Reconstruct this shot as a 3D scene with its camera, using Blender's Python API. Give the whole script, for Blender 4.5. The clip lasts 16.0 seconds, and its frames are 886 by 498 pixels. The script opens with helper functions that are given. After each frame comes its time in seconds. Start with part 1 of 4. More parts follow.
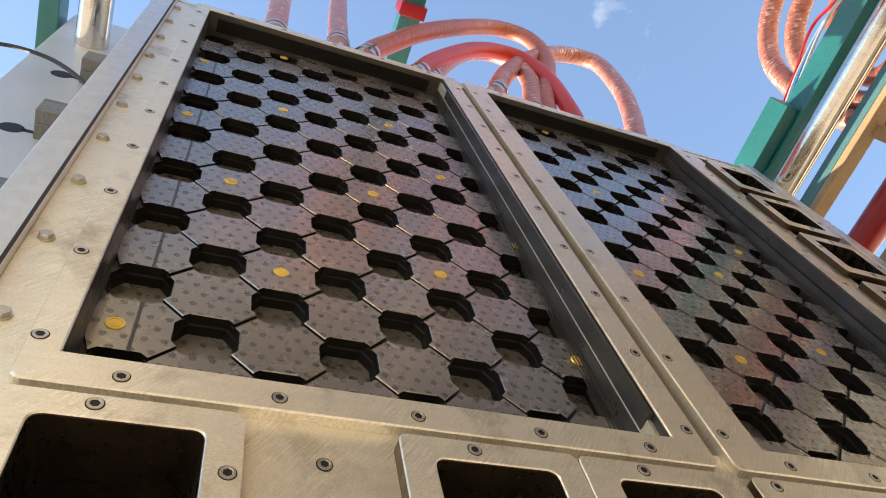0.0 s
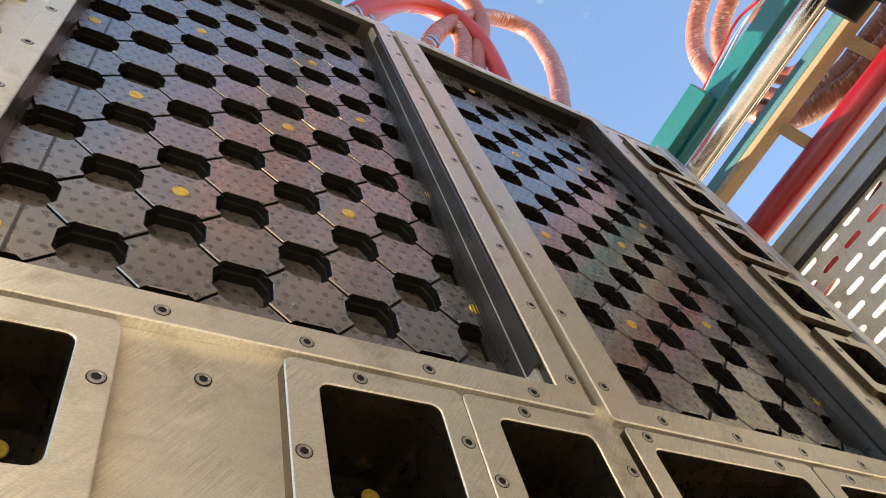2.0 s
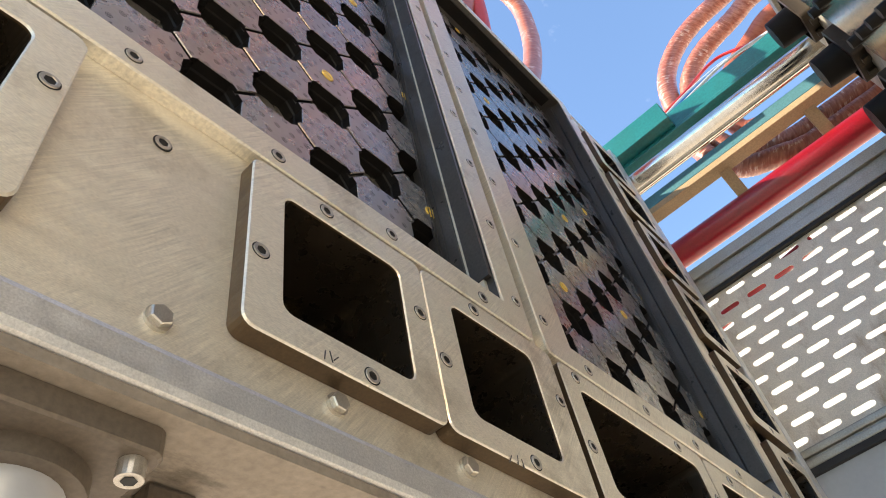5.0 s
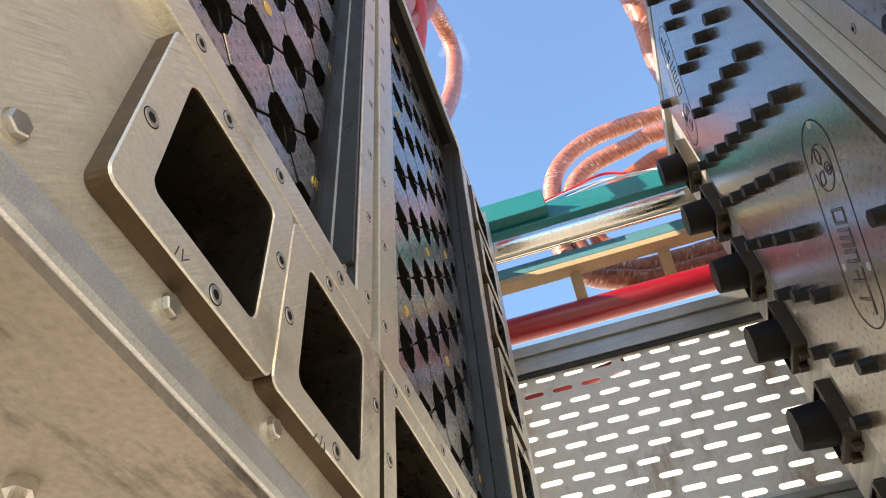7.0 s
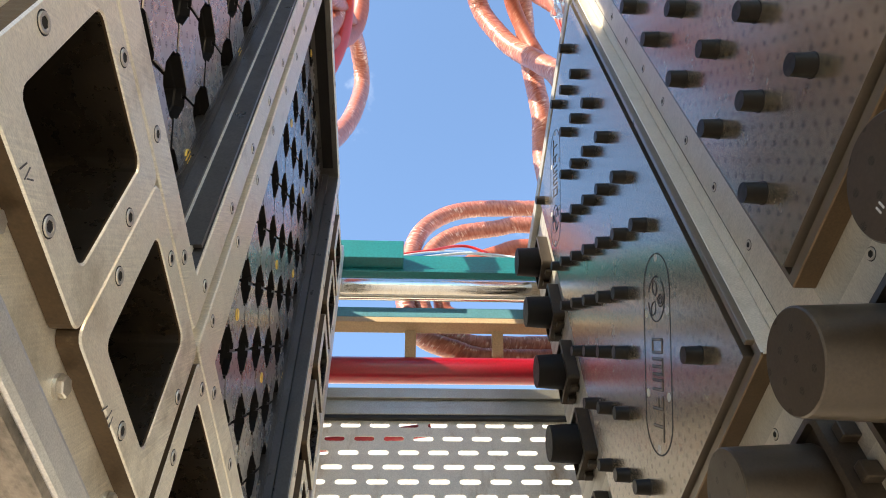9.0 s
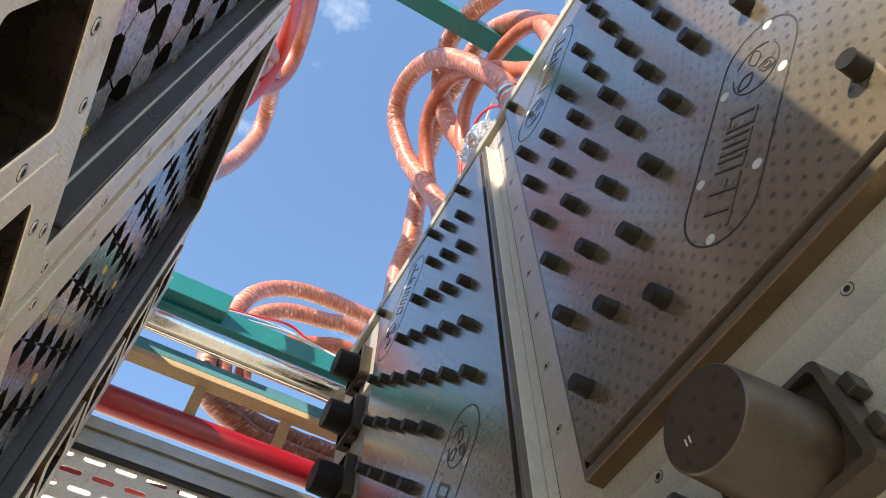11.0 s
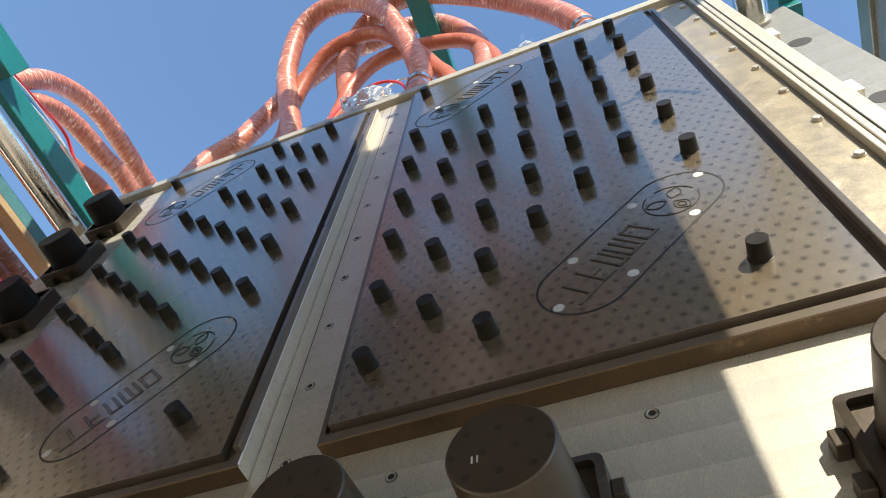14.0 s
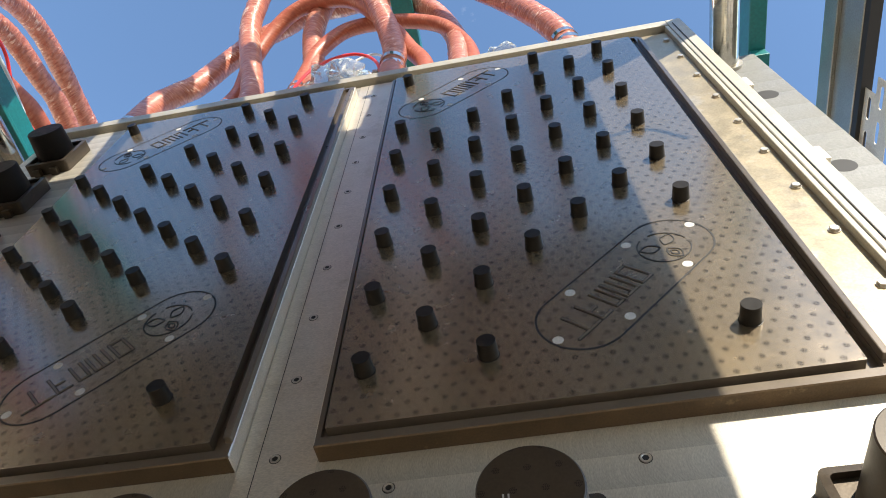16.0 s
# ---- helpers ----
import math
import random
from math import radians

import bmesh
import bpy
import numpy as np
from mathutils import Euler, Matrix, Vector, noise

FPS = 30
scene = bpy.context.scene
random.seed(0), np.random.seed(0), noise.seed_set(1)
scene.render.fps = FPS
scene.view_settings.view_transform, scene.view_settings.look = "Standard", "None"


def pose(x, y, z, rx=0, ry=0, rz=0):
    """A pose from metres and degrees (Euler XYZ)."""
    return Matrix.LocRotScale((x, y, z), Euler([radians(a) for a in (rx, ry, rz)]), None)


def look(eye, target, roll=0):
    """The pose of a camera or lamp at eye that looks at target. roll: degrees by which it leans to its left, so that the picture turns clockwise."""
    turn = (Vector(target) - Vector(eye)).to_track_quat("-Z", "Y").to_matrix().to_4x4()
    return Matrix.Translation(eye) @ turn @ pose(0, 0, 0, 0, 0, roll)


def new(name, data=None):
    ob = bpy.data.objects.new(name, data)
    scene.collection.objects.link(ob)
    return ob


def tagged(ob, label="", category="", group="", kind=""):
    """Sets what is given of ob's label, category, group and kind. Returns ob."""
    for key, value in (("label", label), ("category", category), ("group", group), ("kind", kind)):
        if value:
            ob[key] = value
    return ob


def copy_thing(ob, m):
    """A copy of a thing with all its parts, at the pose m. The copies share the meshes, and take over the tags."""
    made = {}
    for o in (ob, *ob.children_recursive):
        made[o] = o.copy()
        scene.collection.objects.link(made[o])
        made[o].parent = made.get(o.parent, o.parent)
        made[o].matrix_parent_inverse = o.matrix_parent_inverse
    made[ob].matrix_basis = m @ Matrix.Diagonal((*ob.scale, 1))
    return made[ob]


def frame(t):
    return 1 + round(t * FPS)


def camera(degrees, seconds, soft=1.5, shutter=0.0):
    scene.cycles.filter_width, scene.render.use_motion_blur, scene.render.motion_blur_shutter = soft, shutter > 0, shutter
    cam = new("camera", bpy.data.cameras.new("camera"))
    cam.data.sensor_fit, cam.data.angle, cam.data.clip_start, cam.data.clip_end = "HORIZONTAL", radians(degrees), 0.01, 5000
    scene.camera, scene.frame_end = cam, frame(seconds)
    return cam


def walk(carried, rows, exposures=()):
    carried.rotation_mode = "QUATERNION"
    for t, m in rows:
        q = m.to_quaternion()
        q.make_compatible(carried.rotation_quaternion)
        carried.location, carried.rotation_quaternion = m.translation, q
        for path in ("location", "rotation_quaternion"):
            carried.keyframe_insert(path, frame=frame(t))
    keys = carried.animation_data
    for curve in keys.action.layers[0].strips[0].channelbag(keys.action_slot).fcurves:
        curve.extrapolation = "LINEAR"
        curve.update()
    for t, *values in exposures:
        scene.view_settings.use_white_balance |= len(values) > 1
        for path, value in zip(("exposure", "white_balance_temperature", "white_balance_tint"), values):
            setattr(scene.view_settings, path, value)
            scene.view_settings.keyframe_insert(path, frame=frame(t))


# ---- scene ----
cam = camera(63.4, 16.0, soft=1.0)
# seconds, eye x y z, Euler angles in degrees
PATH = [
    (0, -0.791, -0.555, -0.654, 149.87, 10.66, -19.42),
    (0.5, -0.787, -0.556, -0.661, 149.69, 11.19, -21.14),
    (1, -0.780, -0.556, -0.668, 148.95, 11.93, -23.45),
    (1.5, -0.767, -0.542, -0.671, 147.35, 12.67, -25.81),
    (2, -0.760, -0.530, -0.674, 145.25, 13.18, -27.57),
    (2.5, -0.752, -0.500, -0.675, 142.84, 13.30, -28.71),
    (3, -0.756, -0.463, -0.674, 140.83, 12.90, -29.67),
    (3.2, -0.753, -0.449, -0.673, 140.27, 12.61, -30.27),
    (5.3, -0.757, -0.338, -0.677, 139.28, 8.03, -50.79),
    (5.5, -0.756, -0.333, -0.679, 139.05, 7.42, -53.61),
    (6, -0.741, -0.306, -0.682, 139.11, 6.23, -60.01),
    (6.5, -0.727, -0.287, -0.681, 139.11, 4.92, -66.30),
    (7, -0.729, -0.281, -0.687, 139.37, 3.87, -71.67),
    (7.5, -0.731, -0.292, -0.690, 139.93, 3.21, -76.60),
    (8, -0.735, -0.289, -0.690, 140.46, 2.69, -81.44),
    (8.5, -0.728, -0.280, -0.693, 141.11, 2.30, -86.80),
    (9, -0.721, -0.269, -0.698, 141.97, 1.79, -92.83),
    (9.5, -0.719, -0.260, -0.699, 143.20, 1.27, -99.52),
    (9.7, -0.720, -0.255, -0.701, 143.86, 1.24, -102.33),
    (11.8, -0.726, -0.194, -0.730, 152.60, -0.90, -128.69),
    (12, -0.720, -0.197, -0.729, 152.84, -1.06, -130.97),
    (12.5, -0.685, -0.254, -0.719, 152.87, -1.59, -137.03),
    (13, -0.647, -0.309, -0.715, 152.16, -2.11, -144.15),
    (13.5, -0.576, -0.225, -0.713, 151.26, -2.62, -151.73),
    (14, -0.564, -0.183, -0.709, 150.36, -2.78, -158.77),
    (14.5, -0.575, -0.147, -0.714, 149.12, -2.22, -164.22),
    (15, -0.513, -0.110, -0.710, 148.53, -1.70, -167.67),
    (15.5, -0.472, -0.074, -0.698, 148.18, -1.09, -169.27),
    (16, -0.427, -0.056, -0.695, 148.04, -0.72, -169.40),
]
walk(cam, [(t, pose(x, y, z, a, b, c)) for t, x, y, z, a, b, c in PATH], [(0.0, 1.94, 8300, 12), (2.0, 1.97, 8050, 11), (3.0, 2.0, 7700, 11), (5.5, 1.98, 7350, 10), (9.0, 1.97, 7450, 9), (12.5, 1.60, 7150, 6), (16.0, 1.50, 7050, 8)])

# ---- light ----
SUN_EL, SUN_AZ = radians(24), math.atan2(-0.542, 0.840)
world = bpy.data.worlds.new("sky")
scene.world = world
world.use_nodes = True
wn, wl = world.node_tree.nodes, world.node_tree.links
sky = wn.new("ShaderNodeTexSky")
sky.sky_type = "NISHITA"
sky.sun_disc = False
sky.sun_elevation, sky.sun_rotation = SUN_EL, SUN_AZ
sky.altitude, sky.air_density, sky.dust_density, sky.ozone_density = 50, 1.0, 0.15, 4.0
wn["Background"].inputs["Strength"].default_value = 0.14
# thin scattered wisps of cloud
wc = wn.new("ShaderNodeTexCoord")
wm = wn.new("ShaderNodeMapping")
wm.inputs["Scale"].default_value = (3.0, 3.0, 6.0)
wt = wn.new("ShaderNodeTexNoise")
wt.inputs["Scale"].default_value, wt.inputs["Detail"].default_value, wt.inputs["Roughness"].default_value = 2.2, 7, 0.62
wr = wn.new("ShaderNodeMapRange")
wr.inputs["From Min"].default_value, wr.inputs["From Max"].default_value, wr.inputs["To Max"].default_value = 0.64, 0.86, 0.22
wx = wn.new("ShaderNodeMix")
wx.data_type = "RGBA"
wx.inputs["B"].default_value = (7.0, 7.2, 7.6, 1)
wl.new(wc.outputs["Generated"], wm.inputs["Vector"])
wl.new(wm.outputs["Vector"], wt.inputs["Vector"])
wl.new(wt.outputs["Fac"], wr.inputs["Value"])
wl.new(wr.outputs["Result"], wx.inputs["Factor"])
wl.new(sky.outputs["Color"], wx.inputs["A"])
wl.new(wx.outputs["Result"], wn["Background"].inputs["Color"])
sun = new("sun", bpy.data.lights.new("sun", "SUN"))
sun.data.energy, sun.data.angle, sun.data.color = 2.9, radians(0.5), (1.0, 0.93, 0.82)
to_sun = Vector((math.sin(SUN_AZ) * math.cos(SUN_EL), math.cos(SUN_AZ) * math.cos(SUN_EL), math.sin(SUN_EL)))
sun.matrix_world = look((0, 0, 8), Vector((0, 0, 8)) - to_sun)


# ---- materials ----
def material(name, color, rough=0.5, metal=0.0, color2=None, scale=20.0, contrast=0.5, bump=0.0, bump_scale=200.0, stretch=(1, 1, 1), spec=0.5,
             rough_var=0.0, bump_dist=0.0006, stain=None, stain_scale=3.0, stain_low=0.55, stain_high=0.75, coat=0.0, vents=None, stain_stretch=(1, 1, 1), grain=0.16, mill=0.0, hatch=0.0):
    m = bpy.data.materials.new(name)
    m.use_nodes = True
    n, l = m.node_tree.nodes, m.node_tree.links
    b = n["Principled BSDF"]
    b.inputs["Metallic"].default_value = metal
    b.inputs["Roughness"].default_value = rough
    b.inputs["Specular IOR Level"].default_value = spec
    b.inputs["Coat Weight"].default_value = coat
    b.inputs["Coat Roughness"].default_value = 0.18
    co = n.new("ShaderNodeNewGeometry")
    mp = n.new("ShaderNodeMapping")
    mp.inputs["Scale"].default_value = stretch
    l.new(co.outputs["Position"], mp.inputs["Vector"])

    def noise_at(sc, detail=6, vec=None, rough_=0.6):
        t = n.new("ShaderNodeTexNoise")
        t.inputs["Scale"].default_value = sc
        t.inputs["Detail"].default_value = detail
        t.inputs["Roughness"].default_value = rough_
        l.new(vec or mp.outputs["Vector"], t.inputs["Vector"])
        return t.outputs["Fac"]

    def ramp(sock, lo, hi, a=0.0, z=1.0):
        r = n.new("ShaderNodeMapRange")
        r.inputs["From Min"].default_value, r.inputs["From Max"].default_value = lo, hi
        r.inputs["To Min"].default_value, r.inputs["To Max"].default_value = a, z
        l.new(sock, r.inputs["Value"])
        return r.outputs["Result"]

    def mix(fac, a, z):
        x = n.new("ShaderNodeMix")
        x.data_type = "RGBA"
        l.new(fac, x.inputs["Factor"])
        for s, v in ((x.inputs["A"], a), (x.inputs["B"], z)):
            if isinstance(v, tuple):
                s.default_value = (*v, 1)
            else:
                l.new(v, s)
        return x.outputs["Result"]

    def calc(op, a, z=None):
        x = n.new("ShaderNodeMath")
        x.operation = op
        for s, v in zip(x.inputs, (a, z)):
            if v is None:
                continue
            if isinstance(v, (int, float)):
                s.default_value = v
            else:
                l.new(v, s)
        return x.outputs[0]

    big = noise_at(scale)
    col = mix(ramp(big, 0.5 - contrast / 2, 0.5 + contrast / 2), color, color2 or tuple(c * 0.75 for c in color))
    if stain:
        sp = n.new("ShaderNodeMapping")
        sp.inputs["Scale"].default_value = stain_stretch
        l.new(co.outputs["Position"], sp.inputs["Vector"])
        s = ramp(noise_at(stain_scale, 8, sp.outputs["Vector"], 0.7), stain_low, stain_high)
        col = mix(s, col, stain)
    if grain:
        # fine speckle and short scratches
        g = ramp(noise_at(scale * 18, 4), 0.3, 0.7, 1 - grain, 1 + grain)
        gx = n.new("ShaderNodeMix")
        gx.data_type, gx.blend_type = "RGBA", "MULTIPLY"
        gx.inputs["Factor"].default_value = 1.0
        l.new(col, gx.inputs["A"])
        l.new(g, gx.inputs["B"])
        col = gx.outputs["Result"]
    if hatch:
        # slanting tool marks, faint and broken
        hm = n.new("ShaderNodeMapping")
        hm.vector_type = "TEXTURE"
        hm.inputs["Rotation"].default_value = (0, radians(38), 0)
        hm.inputs["Scale"].default_value = (0.0024, 1.0, 0.05)
        l.new(co.outputs["Position"], hm.inputs["Vector"])
        lines = ramp(noise_at(1.0, 3, hm.outputs["Vector"]), 0.32, 0.68, -hatch, hatch)
        patch = ramp(noise_at(9.0, 3, co.outputs["Position"]), 0.40, 0.62)
        hx = n.new("ShaderNodeMix")
        hx.data_type, hx.blend_type = "RGBA", "MULTIPLY"
        hx.inputs["Factor"].default_value = 1.0
        l.new(col, hx.inputs["A"])
        l.new(calc("ADD", calc("MULTIPLY", lines, patch), 1.0), hx.inputs["B"])
        col = hx.outputs["Result"]
    height = None
    mill_fac = None
    if mill:
        # overlapping passes of a face mill: bands with fine arcs in each
        sx = n.new("ShaderNodeSeparateXYZ")
        l.new(co.outputs["Position"], sx.inputs[0])
        bz = calc("FRACT", calc("DIVIDE", sx.outputs["Z"], mill))
        off = calc("SUBTRACT", bz, 0.5)
        arc = calc("ADD", sx.outputs["X"], calc("MULTIPLY", calc("MULTIPLY", off, off), mill * 0.9))
        cv = n.new("ShaderNodeCombineXYZ")
        l.new(calc("MULTIPLY", arc, 520.0), cv.inputs[0])
        l.new(calc("MULTIPLY", sx.outputs["Z"], 14.0), cv.inputs[2])
        lines = noise_at(1.0, 3, cv.outputs[0])
        mill_fac = calc("ADD", ramp(lines, 0.3, 0.7, -0.07, 0.07), ramp(bz, 0.0, 1.0, -0.09, 0.09))
        gx = n.new("ShaderNodeMix")
        gx.data_type, gx.blend_type = "RGBA", "MULTIPLY"
        gx.inputs["Factor"].default_value = 1.0
        l.new(col, gx.inputs["A"])
        l.new(calc("ADD", calc("MULTIPLY", mill_fac, 1.3), 1.0), gx.inputs["B"])
        col = gx.outputs["Result"]
    if bump:
        height = calc("MULTIPLY", noise_at(bump_scale, 3), 1.0)
    if vents:
        # staggered rows of small round vents with slits
        pitch_x, pitch_z, rad = vents
        sep = n.new("ShaderNodeSeparateXYZ")
        l.new(co.outputs["Position"], sep.inputs[0])
        vz = calc("DIVIDE", sep.outputs["Z"], pitch_z)
        row = calc("FLOOR", vz)
        odd = calc("MULTIPLY", calc("FLOORED_MODULO", row, 2.0), 0.5)
        vx = calc("ADD", calc("DIVIDE", sep.outputs["X"], pitch_x), odd)
        fx = calc("MULTIPLY", calc("SUBTRACT", calc("FRACT", vx), 0.5), pitch_x)
        fz = calc("MULTIPLY", calc("SUBTRACT", calc("FRACT", vz), 0.5), pitch_z)
        d2 = calc("SQRT", calc("ADD", calc("MULTIPLY", fx, fx), calc("MULTIPLY", fz, fz)))
        inside = calc("LESS_THAN", d2, rad)
        wob = calc("ADD", fx, calc("MULTIPLY", calc("SINE", calc("MULTIPLY", fz, 900.0)), 0.0006))
        slit = calc("GREATER_THAN", calc("SINE", calc("MULTIPLY", wob, 2 * math.pi / (rad * 0.42))), -0.2)
        dash = calc("GREATER_THAN", calc("SINE", calc("ADD", calc("MULTIPLY", fz, 2 * math.pi / (rad * 0.8)), 0.6)), -0.85)
        mask = calc("MULTIPLY", inside, calc("MULTIPLY", slit, dash))
        face = calc("GREATER_THAN", calc("ABSOLUTE", normal_y(n, l, co)), 0.9)
        mask = calc("MULTIPLY", mask, face)
        col = mix(mask, col, (0.02, 0.017, 0.014))
        hv = calc("MULTIPLY", mask, -3.0)
        open_face = calc("SUBTRACT", 1.0, calc("MULTIPLY", mask, 0.6))
        l.new(calc("MULTIPLY", open_face, coat), b.inputs["Coat Weight"])
        l.new(calc("MULTIPLY", open_face, spec), b.inputs["Specular IOR Level"])
        height = calc("ADD", height, hv) if height else hv
    l.new(col, b.inputs["Base Color"])
    if mill_fac:
        l.new(calc("ADD", calc("MULTIPLY", mill_fac, -0.6), rough), b.inputs["Roughness"])
    elif rough_var:
        l.new(ramp(noise_at(scale * 2.3, 5), 0.3, 0.7, rough - rough_var, rough + rough_var), b.inputs["Roughness"])
    if height:
        bp = n.new("ShaderNodeBump")
        bp.inputs["Strength"].default_value = bump if bump else 0.3
        bp.inputs["Distance"].default_value = bump_dist
        l.new(height, bp.inputs["Height"])
        l.new(bp.outputs["Normal"], b.inputs["Normal"])
    return m


def normal_y(n, l, geo):
    s = n.new("ShaderNodeSeparateXYZ")
    l.new(geo.outputs["True Normal"], s.inputs[0])
    return s.outputs["Y"]


ALU = material("machined_aluminium", (0.93, 0.87, 0.73), 0.40, 0.55, (0.80, 0.73, 0.60), 14, 0.7, 0.10, 160, (1, 1, 5), rough_var=0.1,
               stain=(0.46, 0.39, 0.28), stain_scale=6, stain_low=0.54, stain_high=0.74, hatch=0.16)
ALU_B = material("milled_aluminium_plate", (0.57, 0.54, 0.47), 0.38, 0.5, (0.44, 0.415, 0.36), 10, 0.8, 0.10, 90, (3, 1, 1), mill=0.055,
                 stain=(0.60, 0.55, 0.46), stain_scale=5, stain_low=0.6, stain_high=0.85)
RIM_B = material("cream_aluminium_rim", (0.47, 0.44, 0.375), 0.52, 0.5, (0.39, 0.365, 0.305), 20, 0.7, 0.1, 150, rough_var=0.1,
                 stain=(0.36, 0.32, 0.24), stain_scale=9, stain_low=0.6, stain_high=0.8)
STRIP = material("cream_machined_strip", (0.74, 0.68, 0.58), 0.42, 0.65, (0.64, 0.58, 0.49), 12, 0.7, 0.06, 160, (1, 1, 3), rough_var=0.06,
                 stain=(0.50, 0.43, 0.32), stain_scale=7, stain_low=0.56, stain_high=0.76)
GOLDEN = material("beige_machined_recess", (0.42, 0.355, 0.25), 0.4, 0.7, (0.35, 0.295, 0.205), 12, 0.7, 0.06, 160, rough_var=0.06,
                  stain=(0.55, 0.52, 0.46), stain_scale=8, stain_low=0.56, stain_high=0.76)
PLATEN_M = material("pale_machined_platen", (0.21, 0.21, 0.20), 0.5, 0.3, (0.18, 0.18, 0.172), 7, 0.6, 0.08, 200, rough_var=0.08, mill=0.11)
ALU_RIM = material("weathered_aluminium_rim", (0.84, 0.83, 0.80), 0.42, 0.7, (0.62, 0.62, 0.61), 30, 0.7, 0.1, 200, rough_var=0.12,
                   stain=(0.34, 0.30, 0.23), stain_scale=9, stain_low=0.62, stain_high=0.8)
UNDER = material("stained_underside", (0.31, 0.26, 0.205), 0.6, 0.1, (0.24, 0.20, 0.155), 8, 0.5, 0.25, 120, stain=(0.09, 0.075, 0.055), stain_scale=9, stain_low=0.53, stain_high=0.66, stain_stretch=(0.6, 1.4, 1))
FLANGE = material("brown_grey_cast_steel", (0.155, 0.125, 0.095), 0.5, 0.3, (0.12, 0.095, 0.07), 12, 0.5, 0.3, 150)
COAT = material("dark_nonstick_coating", (0.33, 0.265, 0.185), 0.25, 0.76, (0.30, 0.24, 0.168), 9, 0.8, 0.06, 900, rough_var=0.03, grain=0.03,
                stain=(0.30, 0.225, 0.13), stain_scale=3.5, coat=1.0, vents=(0.0293, 0.0251, 0.0049))
COAT_PLAIN = material("dark_plain_coating", (0.17, 0.14, 0.108), 0.3, 0.5, (0.14, 0.115, 0.09), 9, 0.8, 0.06, 900, rough_var=0.03, grain=0.06, coat=0.4)
COAT_A = material("dark_plate_coating", (0.40, 0.37, 0.335), 0.28, 0.64, (0.35, 0.325, 0.295), 9, 0.8, 0.08, 900, rough_var=0.05, grain=0.05, coat=0.3,
                  stain=(0.44, 0.38, 0.28), stain_scale=4, vents=(0.0256, 0.02515, 0.0052))
# black coating; also the shade colour of pocket walls and plate edges
BLACK = material("black_coating_and_shade", (0.010, 0.009, 0.009), 0.45, 0.0, (0.015, 0.013, 0.011), 25, 0.5, 0.15, 500, rough_var=0.08, spec=0.12,
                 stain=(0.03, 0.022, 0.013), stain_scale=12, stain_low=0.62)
PIN_M = material("worn_black_pin", (0.011, 0.010, 0.009), 0.42, 0.0, (0.018, 0.015, 0.012), 60, 0.5, 0.15, 500, rough_var=0.1, spec=0.22,
                 stain=(0.045, 0.034, 0.020), stain_scale=30, stain_low=0.62)
FOOT = material("brown_black_cast_foot", (0.075, 0.058, 0.042), 0.42, 0.5, (0.050, 0.040, 0.030), 14, 0.5, 0.25, 160, rough_var=0.1,
                stain=(0.15, 0.10, 0.055), stain_scale=16, stain_low=0.58)
WALL_DARK = material("dark_cavity_wall", (0.085, 0.080, 0.074), 0.36, 0.5, (0.11, 0.10, 0.092), 12, 0.5, 0.15, 300, rough_var=0.1)
BROWN_SIDE = material("brown_stain_and_reflection", (0.125, 0.080, 0.042), 0.40, 0.5, (0.07, 0.046, 0.026), 16, 0.5, 0.2, 300, (1, 1, 4), rough_var=0.08,
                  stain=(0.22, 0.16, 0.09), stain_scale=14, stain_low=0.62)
BRASS = material("brass_vent", (1.0, 0.74, 0.17), 0.30, 0.35, (0.86, 0.58, 0.11), 90, 0.4)
STEEL = material("screw_steel", (0.66, 0.62, 0.55), 0.36, 0.8, (0.48, 0.44, 0.38), 60, 0.5)
# near black for the shade in sockets, bores and slots
HOLE = material("hole_shade", (0.012, 0.011, 0.010), 0.6)
WHITE_V = material("pale_vent_insert", (0.62, 0.62, 0.60), 0.5, 0.3, (0.45, 0.45, 0.44), 500, 0.3)
CHROME = material("hard_chrome", (0.72, 0.70, 0.66), 0.14, 1.0, (0.62, 0.58, 0.50), 4, 0.5, 0.05, 60, (1, 8, 1), rough_var=0.05)
TEAL = material("teal_paint", (0.005, 0.165, 0.165), 0.38, 0.0, (0.004, 0.14, 0.14), 5, 0.5, 0.1, 120, coat=0.2)
CREAM = material("cream_paint_and_bounce", (0.50, 0.36, 0.21), 0.5, 0.0, (0.42, 0.30, 0.17), 8, 0.5)
# teal paint lightened for the sky that the rail reflects
RAIL_M = material("teal_paint_with_sky_sheen", (0.085, 0.235, 0.265), 0.42, 0.0, (0.07, 0.20, 0.23), 6, 0.5, 0.1, 120)
RED = material("red_paint", (0.34, 0.005, 0.018), 0.3, 0.0, (0.28, 0.005, 0.016), 7, 0.5, coat=0.3)


